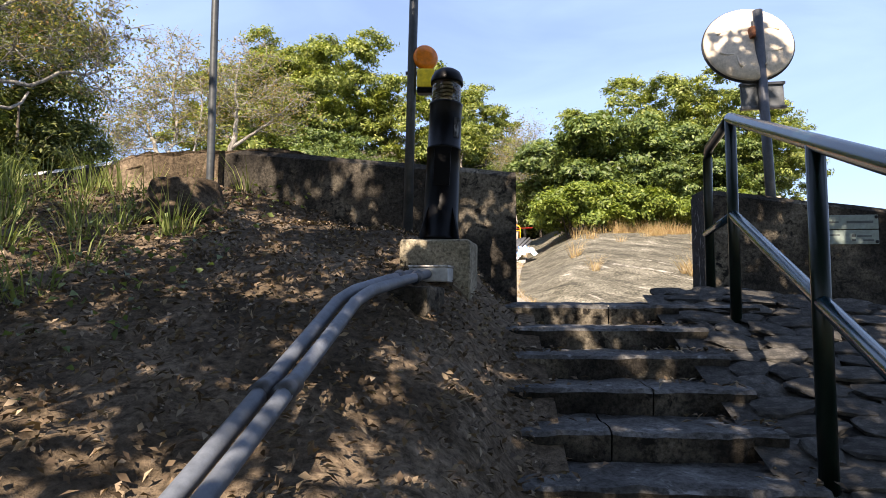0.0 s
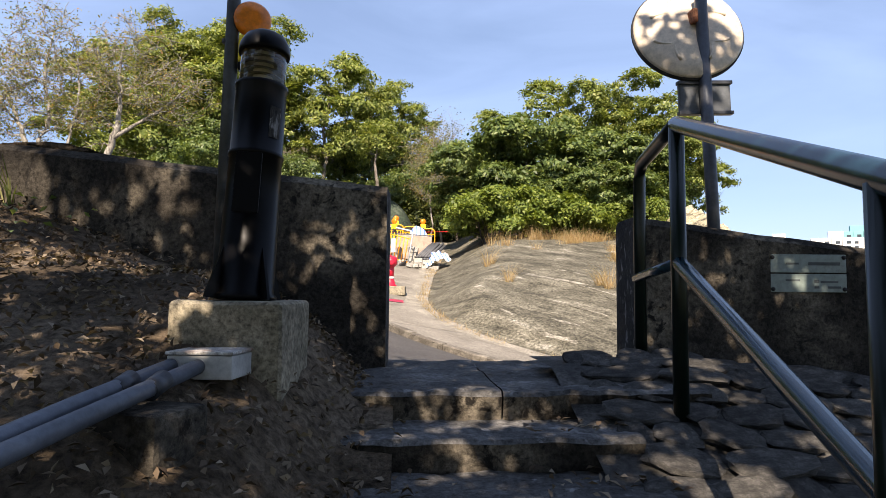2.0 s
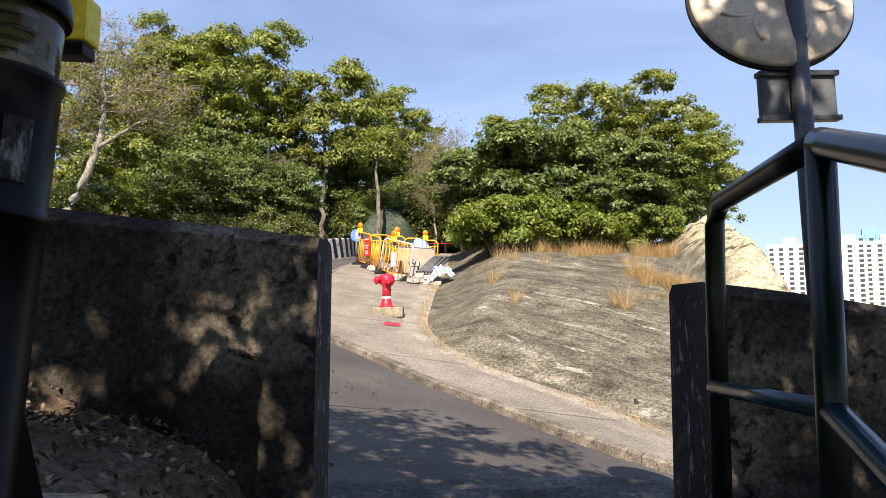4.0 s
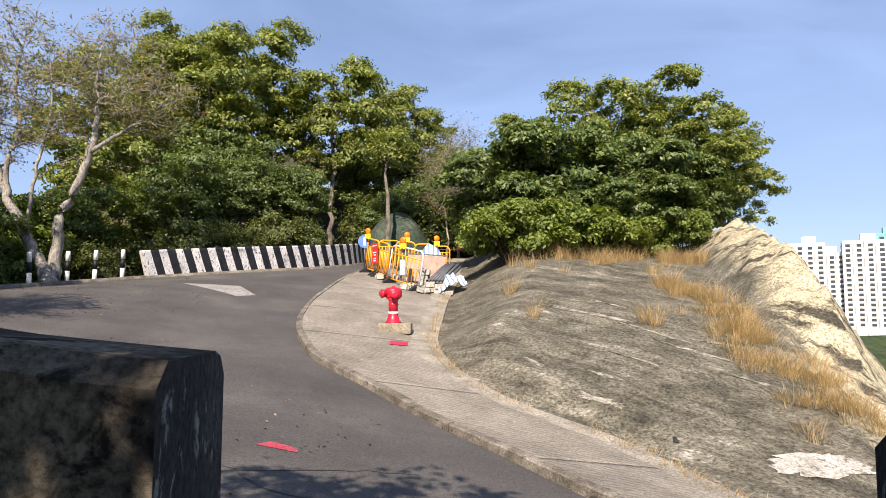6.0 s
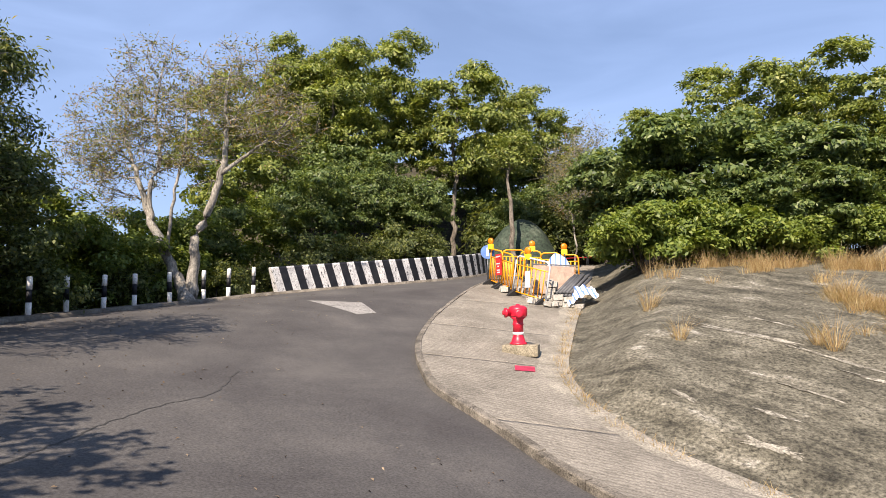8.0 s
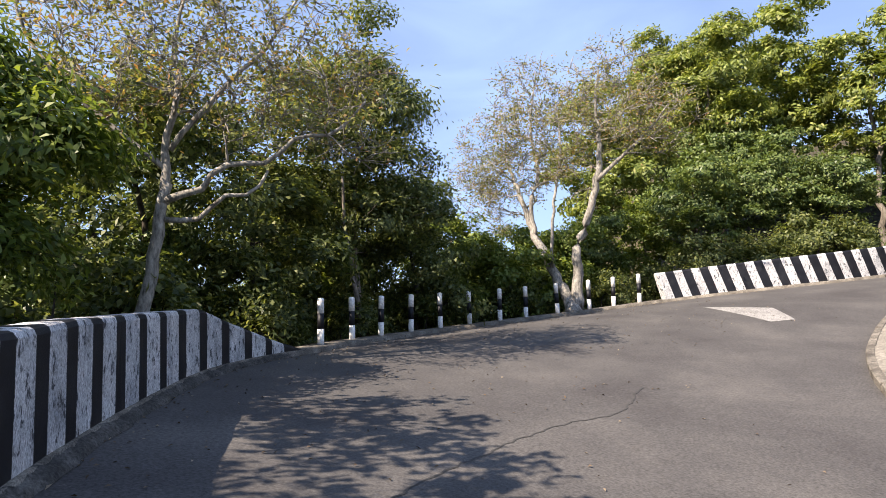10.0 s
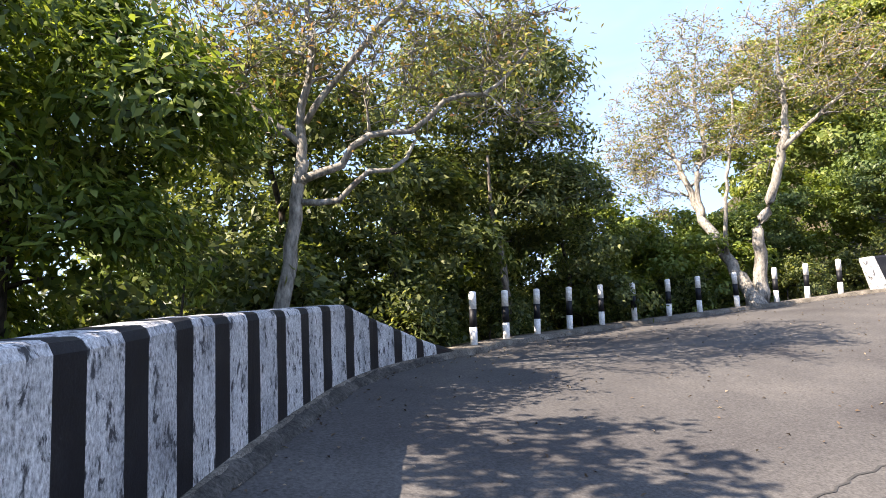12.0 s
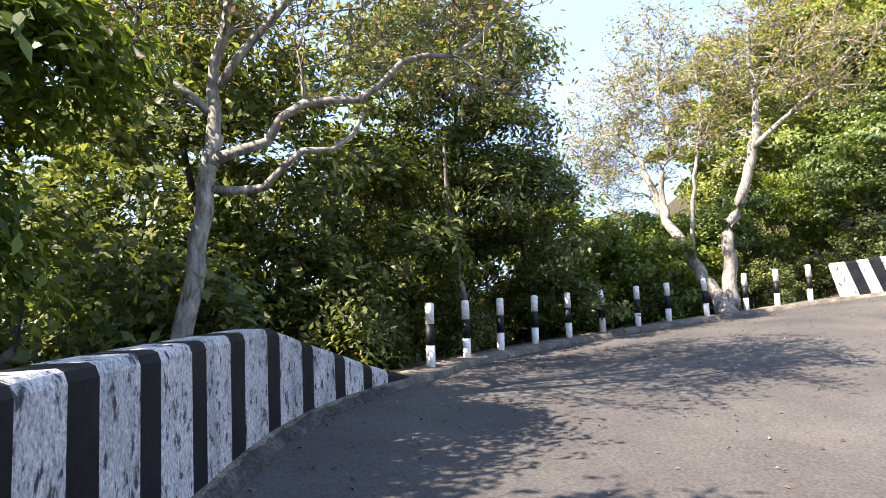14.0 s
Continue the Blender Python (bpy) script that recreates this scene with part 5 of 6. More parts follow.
def build_woods(rock):
    T = round_tree(51, 11.0, 2.8, 1.6, "tall olive-green woodland tree", BARKM, LEAF_OLIVE, 260, 62, (0.22, 0.10), 0.20, twig=0, lobed=True, shell=0.8, flat=0.5, group="woodland trees")
    spots(T, on_slope([(47.5, 9.0, 1.05, 10), (45.0, 11.5, 1.15, 100), (50.0, 12.0, 1.0, 200), (43.0, 9.0, 1.1, 300)]) +
          [(-4.2, 41.5, 5.6, 1.12, 40), (-1.2, 44.5, 6.6, 1.0, 160), (1.0, 47.5, 7.6, 0.92, 250), (-8.3, 43.5, 6.5, 1.25, 330), (-11.8, 40.0, 5.2, 1.2, 75)])
    U = round_tree(52, 7.2, 2.4, 0.9, "dense deep-green woodland tree", BARKD, LEAF_DEEP, 170, 46, (0.22, 0.11), 0.20, twig=0, lobed=True, shell=0.8, flat=0.55, group="woodland trees")
    spots(U, on_slope([(44.5, 4.0, 0.85, 0), (47.0, 4.2, 0.8, 90), (49.5, 4.4, 0.8, 180), (52.0, 4.0, 0.75, 260), (54.0, 6.0, 0.9, 15), (53.0, 3.2, 0.8, 77), (48.2, 8.0, 1.0, 33), (45.6, 7.6, 1.0, 66), (51.0, 8.5, 1.0, 99), (42.0, 5.0, 0.95, 45), (39.0, 6.5, 0.95, 130), (36.0, 7.5, 0.95, 220), (28.6, 4.6, 0.85, 15), (26.4, 5.2, 0.85, 145)]))
    for x, y, z, s, t in ((0.2, 40.5, 5.0, 0.9, 12), (2.6, 42.5, 5.5, 1.0, 80), (5.2, 40.5, 5.0, 1.0, 150), (-3.0, 45.0, 6.0, 1.2, 210), (-0.4, 50.0, 7.4, 1.25, 100), (2.0, 51.0, 7.4, 1.2, 190), (4.0, 37.8, 4.8, 0.75, 290), (-1.2, 39.2, 4.9, 0.7, 345)):
        copy_thing(U, pose(x, y, z, 0, 0, t) @ Matrix.Scale(s, 4))
    B = round_tree(53, 6.4, 2.3, 0.6, "sunlit yellow-green woodland tree", BARKM, LEAF_BRIGHT, 190, 54, (0.21, 0.10), 0.20, twig=0, lobed=True, shell=0.8, group="woodland trees")
    spots(B, on_slope([(37.5, 4.5, 0.95, 0), (40.5, 5.5, 1.0, 70), (33.5, 6.5, 0.95, 140), (35.2, 11.0, 1.1, 210), (43.5, 6.5, 0.9, 280), (39.5, 11.0, 1.2, 30), (29.5, 9.0, 1.1, 320), (24.0, 7.5, 1.0, 190)]) + [(-13.6, 25.2, 1.0, 0.9, 95), (-16.6, 26.2, 0.6, 1.0, 10), (-13.2, 28.6, 1.4, 0.95, 230), (-19.6, 29.4, 0.0, 1.15, 170)])
    V = round_tree(56, 10.5, 3.0, 1.6, "tall dark tree on the slope below the road", BARKD, LEAF_DARK, 200, 66, (0.19, 0.09), 0.21, twig=0, lobed=True, shell=0.8, group="dark trees below the road")
    spots(V, [(-14.2, 12.2, 0.0, 1.0, 0), (-14.4, 15.2, -0.2, 1.0, 90), (-17.4, 18.4, -0.8, 1.02, 170), (-18.5, 13.0, -1.2, 1.1, 250), (-13.9, 20.6, 0.2, 0.8, 310), (-19.5, 20.5, -1.2, 1.0, 60), (-17.6, 22.6, -0.6, 1.05, 120)])
    # understorey
    S = shrub(61, 1.5, 2.3, "dark leafy undergrowth beside the road", BARKD, LEAF_DARK, 60, 52, (0.20, 0.10), 0.22, twig=0, lobed=True, shell=0.8, group="undergrowth beside the road")
    rows = [(s, 2.5 + 0.5 * math.sin(s * 2.1), 0.8 + 0.15 * math.sin(s * 1.3), s * 77) for s in np.arange(26.0, 53, 1.55)] + [(s, 4.6 + 0.8 * math.sin(s * 1.7), 1.2, s * 51) for s in np.arange(21.0, 44, 2.1)]
    spots(S, on_slope(rows) + [(0.4, 41.0, 4.8, 1.7, 10), (2.6, 42.8, 5.2, 1.8, 130), (-1.8, 42.6, 5.2, 1.7, 250), (4.4, 41.4, 4.9, 1.6, 60)])
    # bushes and trees on the crest of the rock
    C = shrub(62, 2.2, 3.0, "rounded glossy green bush on the rock", BARKD, LEAF_BRIGHT, 190, 80, (0.20, 0.10), 0.18, twig=0, lobed=True, shell=0.8, group="bushes on the rock")
    spots(C, [(4.4, 28.2, 3.95, 0.95, 0), (6.9, 28.4, 4.05, 1.0, 90), (9.2, 28.6, 4.0, 0.8, 30), (11.4, 29.2, 4.4, 0.75, 200), (8.0, 30.4, 4.2, 1.0, 250)])
    D = shrub(63, 2.6, 4.8, "broad deep-green bush on the rock", BARKM, LEAF_DEEP, 230, 80, (0.21, 0.10), 0.19, twig=0, lobed=True, shell=0.8, flat=0.5, group="bushes on the rock")
    spots(D, [(4.6, 31.6, 4.9, 1.08, 40), (7.4, 31.2, 4.9, 1.15, 160), (10.0, 30.6, 4.9, 0.95, 250), (8.7, 29.4, 4.6, 0.72, 75), (10.7, 29.5, 4.5, 0.7, 215), (12.2, 31.0, 4.8, 0.85, 330), (13.6, 32.6, 4.4, 0.9, 20)])
    E2 = round_tree(54, 8.8, 2.9, 2.0, "spreading olive-green tree on the rock crest", BARKM, LEAF_OLIVE, 250, 72, (0.20, 0.09), 0.19, twig=0, lobed=True, shell=0.8, flat=0.5, group="trees on the rock crest")
    spots(E2, [(9.4, 33.6, 5.0, 1.0, 20), (12.6, 33.0, 5.0, 0.98, 140), (14.4, 31.8, 4.9, 0.78, 260), (6.2, 34.2, 5.0, 0.78, 80), (16.0, 34.5, 4.0, 0.8, 300)])
    # bare pale shrub between the woods
    F = round_tree(55, 5.6, 1.5, 1.0, "thin pale tree with few leaves by the cutting", BARKP, LEAF_SPARSE, 120, 22, (0.09, 0.05), 0.36, 0.05, twig=7)
    spots(F, [(2.4, 37.5, 5.2, 1.15, 0), (3.2, 40.0, 6.0, 1.25, 120)])


def blades(rng, n, radius, height, width, lean=0.5):
    a, r = rng.uniform(0, 2 * np.pi, n), radius * np.sqrt(rng.random(n))
    base = np.stack([r * np.cos(a), r * np.sin(a), np.full(n, -0.03)], -1)
    h = height * rng.uniform(0.5, 1.2, n)
    d = np.stack([np.cos(a), np.sin(a), np.zeros(n)], -1) * (lean * h * rng.uniform(0.3, 1.2, n))[:, None] + rng.normal(0, 0.06, (n, 3))
    side = np.stack([-np.sin(a + 0.5), np.cos(a + 0.5), np.zeros(n)], -1) * width
    mid = base + d * 0.4 + np.array([0, 0, 1.0]) * (h * 0.62)[:, None]
    tip = base + d + np.array([0, 0, 1.0]) * h[:, None]
    V = np.stack([base - side, base + side, mid + side * 0.7, mid - side * 0.7, mid - side * 0.7, mid + side * 0.7, tip + side * 0.15, tip - side * 0.15], 1)
    return V.reshape(-1, 3)


def mathutils_kd(X, Y, Z):
    kd = KDTree(X.size)
    for i, (x, y) in enumerate(zip(X.ravel(), Y.ravel())):
        kd.insert(Vector((x, y, 0)), i)
    kd.balance()
    return kd


def build_grass(rock):
    X, Y, Z = rock
    tri_x, tri_y, tri_z = X.ravel(), Y.ravel(), Z.ravel()

    def ground(x, y):
        return float(tri_z[np.argmin((tri_x - x) ** 2 + (tri_y - y) ** 2)])

    rng = np.random.default_rng(71)
    tuft = leaves_mesh("grass_tuft", blades(rng, 120, 0.12, 0.45, 0.0028, 0.85))
    tuft.materials.append(STRAW)
    spotsl = [(3.64, 22.4, 1.35), (3.79, 19.45, 1.05), (6.55, 19.0, 1.35), (6.35, 19.2, 1.0), (8.5, 22.8, 1.3), (8.2, 23.1, 1.1), (8.95, 20.9, 1.2), (8.3, 18.6, 1.3)]
    for x, y, s in spotsl:
        ob = new("grass_tuft", tuft)
        ob.matrix_basis = pose(x, y, ground(x, y), 0, 0, x * 90) @ Matrix.Scale(s, 4)
        tagged(ob, "dry straw-coloured grass tuft growing on the rock", "grass tuft", "grass tufts on the rock")
    def patch(name, cx, cy, a, w, h, mat, label, ragged=0.25):
        u = np.linspace(0, 2 * np.pi, 40, endpoint=False)
        rr = 1 + ragged * fbm(np.cos(u) * 2 + cx, np.sin(u) * 2 + cy, 1.5, 8.0, 4)
        rings = []
        for k in np.linspace(0.02, 1, 7):
            px = np.sign(np.cos(u)) * np.abs(np.cos(u)) ** 0.6 * w / 2 * rr * k
            py = np.sign(np.sin(u)) * np.abs(np.sin(u)) ** 0.6 * h / 2 * rr * k
            X2, Y2 = cx + px * math.cos(a) - py * math.sin(a), cy + px * math.sin(a) + py * math.cos(a)
            Z2 = [near_z(p, q) + 0.012 for p, q in zip(X2, Y2)]
            rings.append(np.stack([X2, Y2, Z2], -1))
        P = np.stack(rings)
        P = np.concatenate([P, P[:, :1]], 1)
        tagged(put(name, grid_mesh(name, P), mat), label, "rock patch", "pale patches on the rock", "structure")

    tree_kd = mathutils_kd(X, Y, Z)

    def near_z(x, y):
        got = tree_kd.find_n(Vector((x, y, 0)), 4)
        w = [1 / (d + 0.01) for _, _, d in got]
        return sum(tri_z[i] * k for (_, i, _), k in zip(got, w)) / sum(w)

    pale = surface("pale_mortar", (0.26, 0.245, 0.215), (0.38, 0.36, 0.32), (0.48, 0.46, 0.42), 3, 25, 0.9, speck=(0.12, 0.11, 0.09), speck_at=0.54)
    patch("mortar_patch", 6.85, 13.6, 0.15, 1.5, 0.55, pale, "pale mortar patch on the rock", 0.55)
    faint = surface("scarred_rock", (0.15, 0.14, 0.115), (0.24, 0.225, 0.185), (0.33, 0.31, 0.26), 5, 25, 0.95, speck=(0.11, 0.10, 0.08), speck_at=0.5)
    for cx, cy, a, w, h in ((5.0, 19.9, -0.75, 1.7, 0.2), (5.5, 19.5, -0.7, 1.1, 0.12), (6.9, 17.5, -0.7, 1.5, 0.1), (7.6, 18.0, -0.4, 0.7, 0.15), (4.2, 15.5, -0.5, 0.8, 0.16), (5.9, 20.6, -0.8, 1.0, 0.10), (4.6, 16.4, -0.6, 0.6, 0.10), (3.3, 16.9, -0.9, 0.5, 0.12), (5.4, 17.2, -0.7, 0.9, 0.08), (7.4, 16.3, -0.6, 0.9, 0.09), (6.3, 18.6, -0.75, 1.2, 0.09)):
        patch("rock_scar", cx, cy, a, w, h, faint, "pale scar on the weathered rock", 0.8)
    hole = tagged(put("weep_hole", tubes_mesh("weep_hole", [[(np.array((5.05, 14.2, 0.74)), 0.045), (np.array((5.08, 14.35, 0.76)), 0.045)]], 14), RUBBER), "dark drain pipe end in the rock face", "drain pipe")
    # dense dry grass down the gully and along the crest
    V = []
    for k in range(640):
        q = rng.random()
        if k < 330:
            y = 22.8 - 8.4 * (1 - q) + rng.normal(0, 0.4)
            x = 8.45 + 0.05 * (y - 17) + 0.25 * math.sin(y * 1.3) + rng.normal(0, 0.33 + 0.2 * (1 - q))
        else:
            x, y = 4.5 + 6.5 * q ** 0.6 + rng.normal(0, 0.3), 26.4 + rng.normal(0, 0.55)
        if fbm(np.array([x]), np.array([y]), 0.9, 31.0, 3)[0] > (-0.05 if k < 330 else 0.10):
            V.append(blades(rng, 44, 0.20, 0.30, 0.0045, 1.0) * np.array([1, 1, rng.uniform(0.6, 1.3) * (1 if k < 330 else 1.5)]) + (x, y, ground(x, y)))
    tagged(put("dry_grass", leaves_mesh("dry_grass", np.vstack(V)), STRAW), "dry orange-brown grass along the rock", "grass", kind="stuff")
    # dry fringe along the foot of the rock
    V = []
    F = resample(FOOT, 320)[70:250]
    for x, y in F:
        if fbm(np.array([x]), np.array([y]), 1.3, 37.0, 3)[0] > -0.22:
            z = float(road_z(x, y)) + 0.12
            V.append(blades(rng, 30, 0.09, 0.11, 0.005, 1.2) + (x + rng.normal(-0.03, 0.06), y + rng.normal(0, 0.05), z))
    tagged(put("grass_fringe", leaves_mesh("grass_fringe", np.vstack(V)), STRAW), "short dry grass along the foot of the rock", "grass", kind="stuff")
    # litter and weeds on the bank
    n = 38000
    x, y = rng.uniform(-6.5, 0.55, n), rng.uniform(-1.5, 6.9, n)
    behind = y < np.interp(-x, -WEST[:WEST_TURN, 0], WEST[:WEST_TURN, 1]) - 0.3 - 0.55 * np.clip((-1.5 - x) / 2.0, 0, 1)
    x, y = x[behind], y[behind]
    n = len(x)
    c = np.stack([x, y, bank_z(x, y) + 0.05 * fbm(x, y, 1.3, 1.0, 4) * smooth((0.7 - x) / 0.6) + 0.025 + rng.uniform(0, 0.02, n)], -1)
    V = leaf_arrays(rng, c, 0.042, 0.02, 0.8)
    m = 1500
    x, y = rng.uniform(0.4, 1.75, m), rng.uniform(0.0, 4.6, m)
    k = np.ceil((4.63 - y) / 0.375)
    side = np.abs(x - 1.05) > rng.uniform(0.1, 0.62, m)
    c2 = np.stack([x, y, 1.70 - 0.137 * k + 0.02], -1)[side]
    V = np.vstack([V, leaf_arrays(rng, c2, 0.05, 0.022, 1.3)])
    tagged(put("leaf_litter", leaves_mesh("leaf_litter", V), LEAF_DRY), "dry brown leaves scattered over the bank and steps", "leaf litter", kind="stuff")
    V = []
    for k in range(240):
        x, y = rng.uniform(-6.0, -1.6), rng.uniform(1.5, 6.6)
        if rng.random() < np.clip((-x - 1.3) / 3.2, 0.05, 1):
            V.append(blades(rng, 26, 0.12, 0.30 + 0.25 * np.clip(-x - 3, 0, 2) * 0.5, 0.006, 0.7) + (x, y, float(bank_z(x, y)) - 0.01))
    tagged(put("weeds", leaves_mesh("weeds", np.vstack(V)), GRASSG), "green weeds and grass on the bank", "weeds", kind="stuff")
    n = 700
    x, y = -1.2 - 3.5 * rng.random(n), 2.0 + 4.0 * rng.random(n)
    c = np.stack([x, y, bank_z(x, y) + 0.06 + rng.uniform(0, 0.10, n)], -1)
    tagged(put("seedlings", leaves_mesh("seedlings", leaf_arrays(rng, c, 0.05, 0.035, 1.0)), LEAF_DEEP), "small green seedlings over the bank", "seedlings", kind="stuff")
    n = 900
    q = rng.random(n)
    s = rng.uniform(14, 46, n)
    c = []
    for k in range(n):
        p = west(s[k], -0.1 - 7.0 * q[k] ** 2.2)
        c.append((p[0], p[1], float(road_z(*p)) + 0.012))
    tagged(put("road_litter", leaves_mesh("road_litter", leaf_arrays(rng, np.array(c), 0.05, 0.025, 1.6)), LEAF_DRY), "small dry leaves scattered on the road", "leaf litter", kind="stuff")


# ---------------------------------------------------------------- hydrant, road works, towers
def build_hydrant():
    z = float(road_z(0.44, 20.2)) + 0.125
    pl = thing("hydrant_plinth", pose(0.44, 20.2, z, 0, 0, -4), "rough pale concrete base under the hydrant", "concrete base")
    part("block", box(0.80, 0.55, 0.26, (0.04, 0, -0.08), 0.02), CONCRETE_PALE, pl)
    h = thing("fire_hydrant", pose(0.42, 20.2, z + 0.18, 0, 0, 8), "red fire hydrant with a white band", "fire hydrant")
    part("pedestal", lathe([(0.20, 0), (0.20, 0.03), (0.165, 0.05), (0.12, 0.20), (0.118, 0.22)], 28), RED, h)
    part("white_band", lathe([(0.120, 0.22), (0.128, 0.225), (0.128, 0.275), (0.120, 0.28)], 28), POSTW, h, "white painted band")
    part("barrel", lathe([(0.118, 0.28), (0.115, 0.42), (0.125, 0.44), (0.13, 0.46), (0.115, 0.48), (0.118, 0.56), (0.19, 0.62)], 28), RED, h)
    part("bonnet", lathe([(0.19, 0.62), (0.215, 0.66), (0.215, 0.80), (0.20, 0.84), (0.14, 0.875), (0.05, 0.885), (0.04, 0.91), (0.02, 0.915)], 28), RED, h)
    n = part("outlet", lathe([(0.085, 0), (0.085, 0.14), (0.11, 0.15), (0.11, 0.19), (0.06, 0.20), (0.05, 0.24)], 20), RED, h)
    n.matrix_basis = pose(-0.12, -0.05, 0.72, 0, -90, 15)
    n = part("outlet", lathe([(0.085, 0), (0.085, 0.13), (0.10, 0.14), (0.10, 0.17), (0.05, 0.18)], 20), RED, h)
    n.matrix_basis = pose(0.0, -0.12, 0.70, 90, 0, 0)


def wedge_foot(x):
    """Low rubber foot, broad below."""
    bm = bmesh.new()
    v = [bm.verts.new((x + dx, dy, dz)) for dx in (-0.05, 0.05) for dy, dz in ((-0.33, 0.0), (0.33, 0.0), (0.30, 0.05), (0.05, 0.21), (-0.05, 0.21), (-0.30, 0.05))]
    bm.faces.new(v[:6][::-1])
    bm.faces.new(v[6:])
    for k in range(6):
        bm.faces.new((v[k], v[(k + 1) % 6], v[6 + (k + 1) % 6], v[6 + k]))
    bmesh.ops.recalc_face_normals(bm, faces=bm.faces)
    return bm


def barrier(at, width=1.9, high=1.05, label="orange plastic work barrier with vertical bars", group="work barriers", mat=None, rim=None, gap=0.14):
    mat = mat or YELLOW
    b = thing("work_barrier", at, label, "barrier", group)
    r = 0.03
    fr = [(-width / 2, 0, 0.12), (-width / 2, 0, high - 0.16), (-width / 2 + 0.05, 0, high - 0.06), (-width / 2 + 0.16, 0, high), (width / 2 - 0.16, 0, high), (width / 2 - 0.05, 0, high - 0.06), (width / 2, 0, high - 0.16), (width / 2, 0, 0.12)]
    put("frame", tubes_mesh("frame", [[(np.array(p), r) for p in fr]], 8), rim or mat, b)
    n = int(width / gap)
    bar = tubes_mesh("bar", [[(np.array((0, 0, 0.16)), 0.02), (np.array((0, 0, high * 0.78)), 0.02)]], 6)
    bar.materials.append(mat)
    for i in range(1, n):
        o = new("bar", bar)
        o.parent = b
        o.matrix_basis = pose(-width / 2 + width * i / n, 0, 0)
    for z in (0.16, high * 0.78):
        put("cross_bar", tubes_mesh("cross_bar", [[(np.array((-width / 2, 0, z)), 0.024), (np.array((width / 2, 0, z)), 0.024)]], 6), mat, b)
    for x in (-width / 2 + 0.12, width / 2 - 0.12):
        part("foot", wedge_foot(x), RUBBER, b, "black rubber foot")
    return b


def warning_lamp(x, y, z, turn=10):
    l = thing("warning_lamp", pose(x, y, z, 0, 0, turn), "amber warning lamp on a yellow battery case", "warning lamp", "warning lamps on the barriers")
    part("case", box(0.24, 0.12, 0.22, (0, 0, 0), 0.03), YELLOWP, l, "yellow battery case")
    part("lens", lathe([(0.03, -0.05), (0.115, -0.045), (0.13, 0), (0.115, 0.045), (0.03, 0.05)], 24), ORANGE, l, "round amber lens").matrix_basis = pose(0, 0, 0.33, 90, 0, 0)
    part("clip", box(0.05, 0.16, 0.16, (0, 0, -0.12), 0.01), GALV, l)


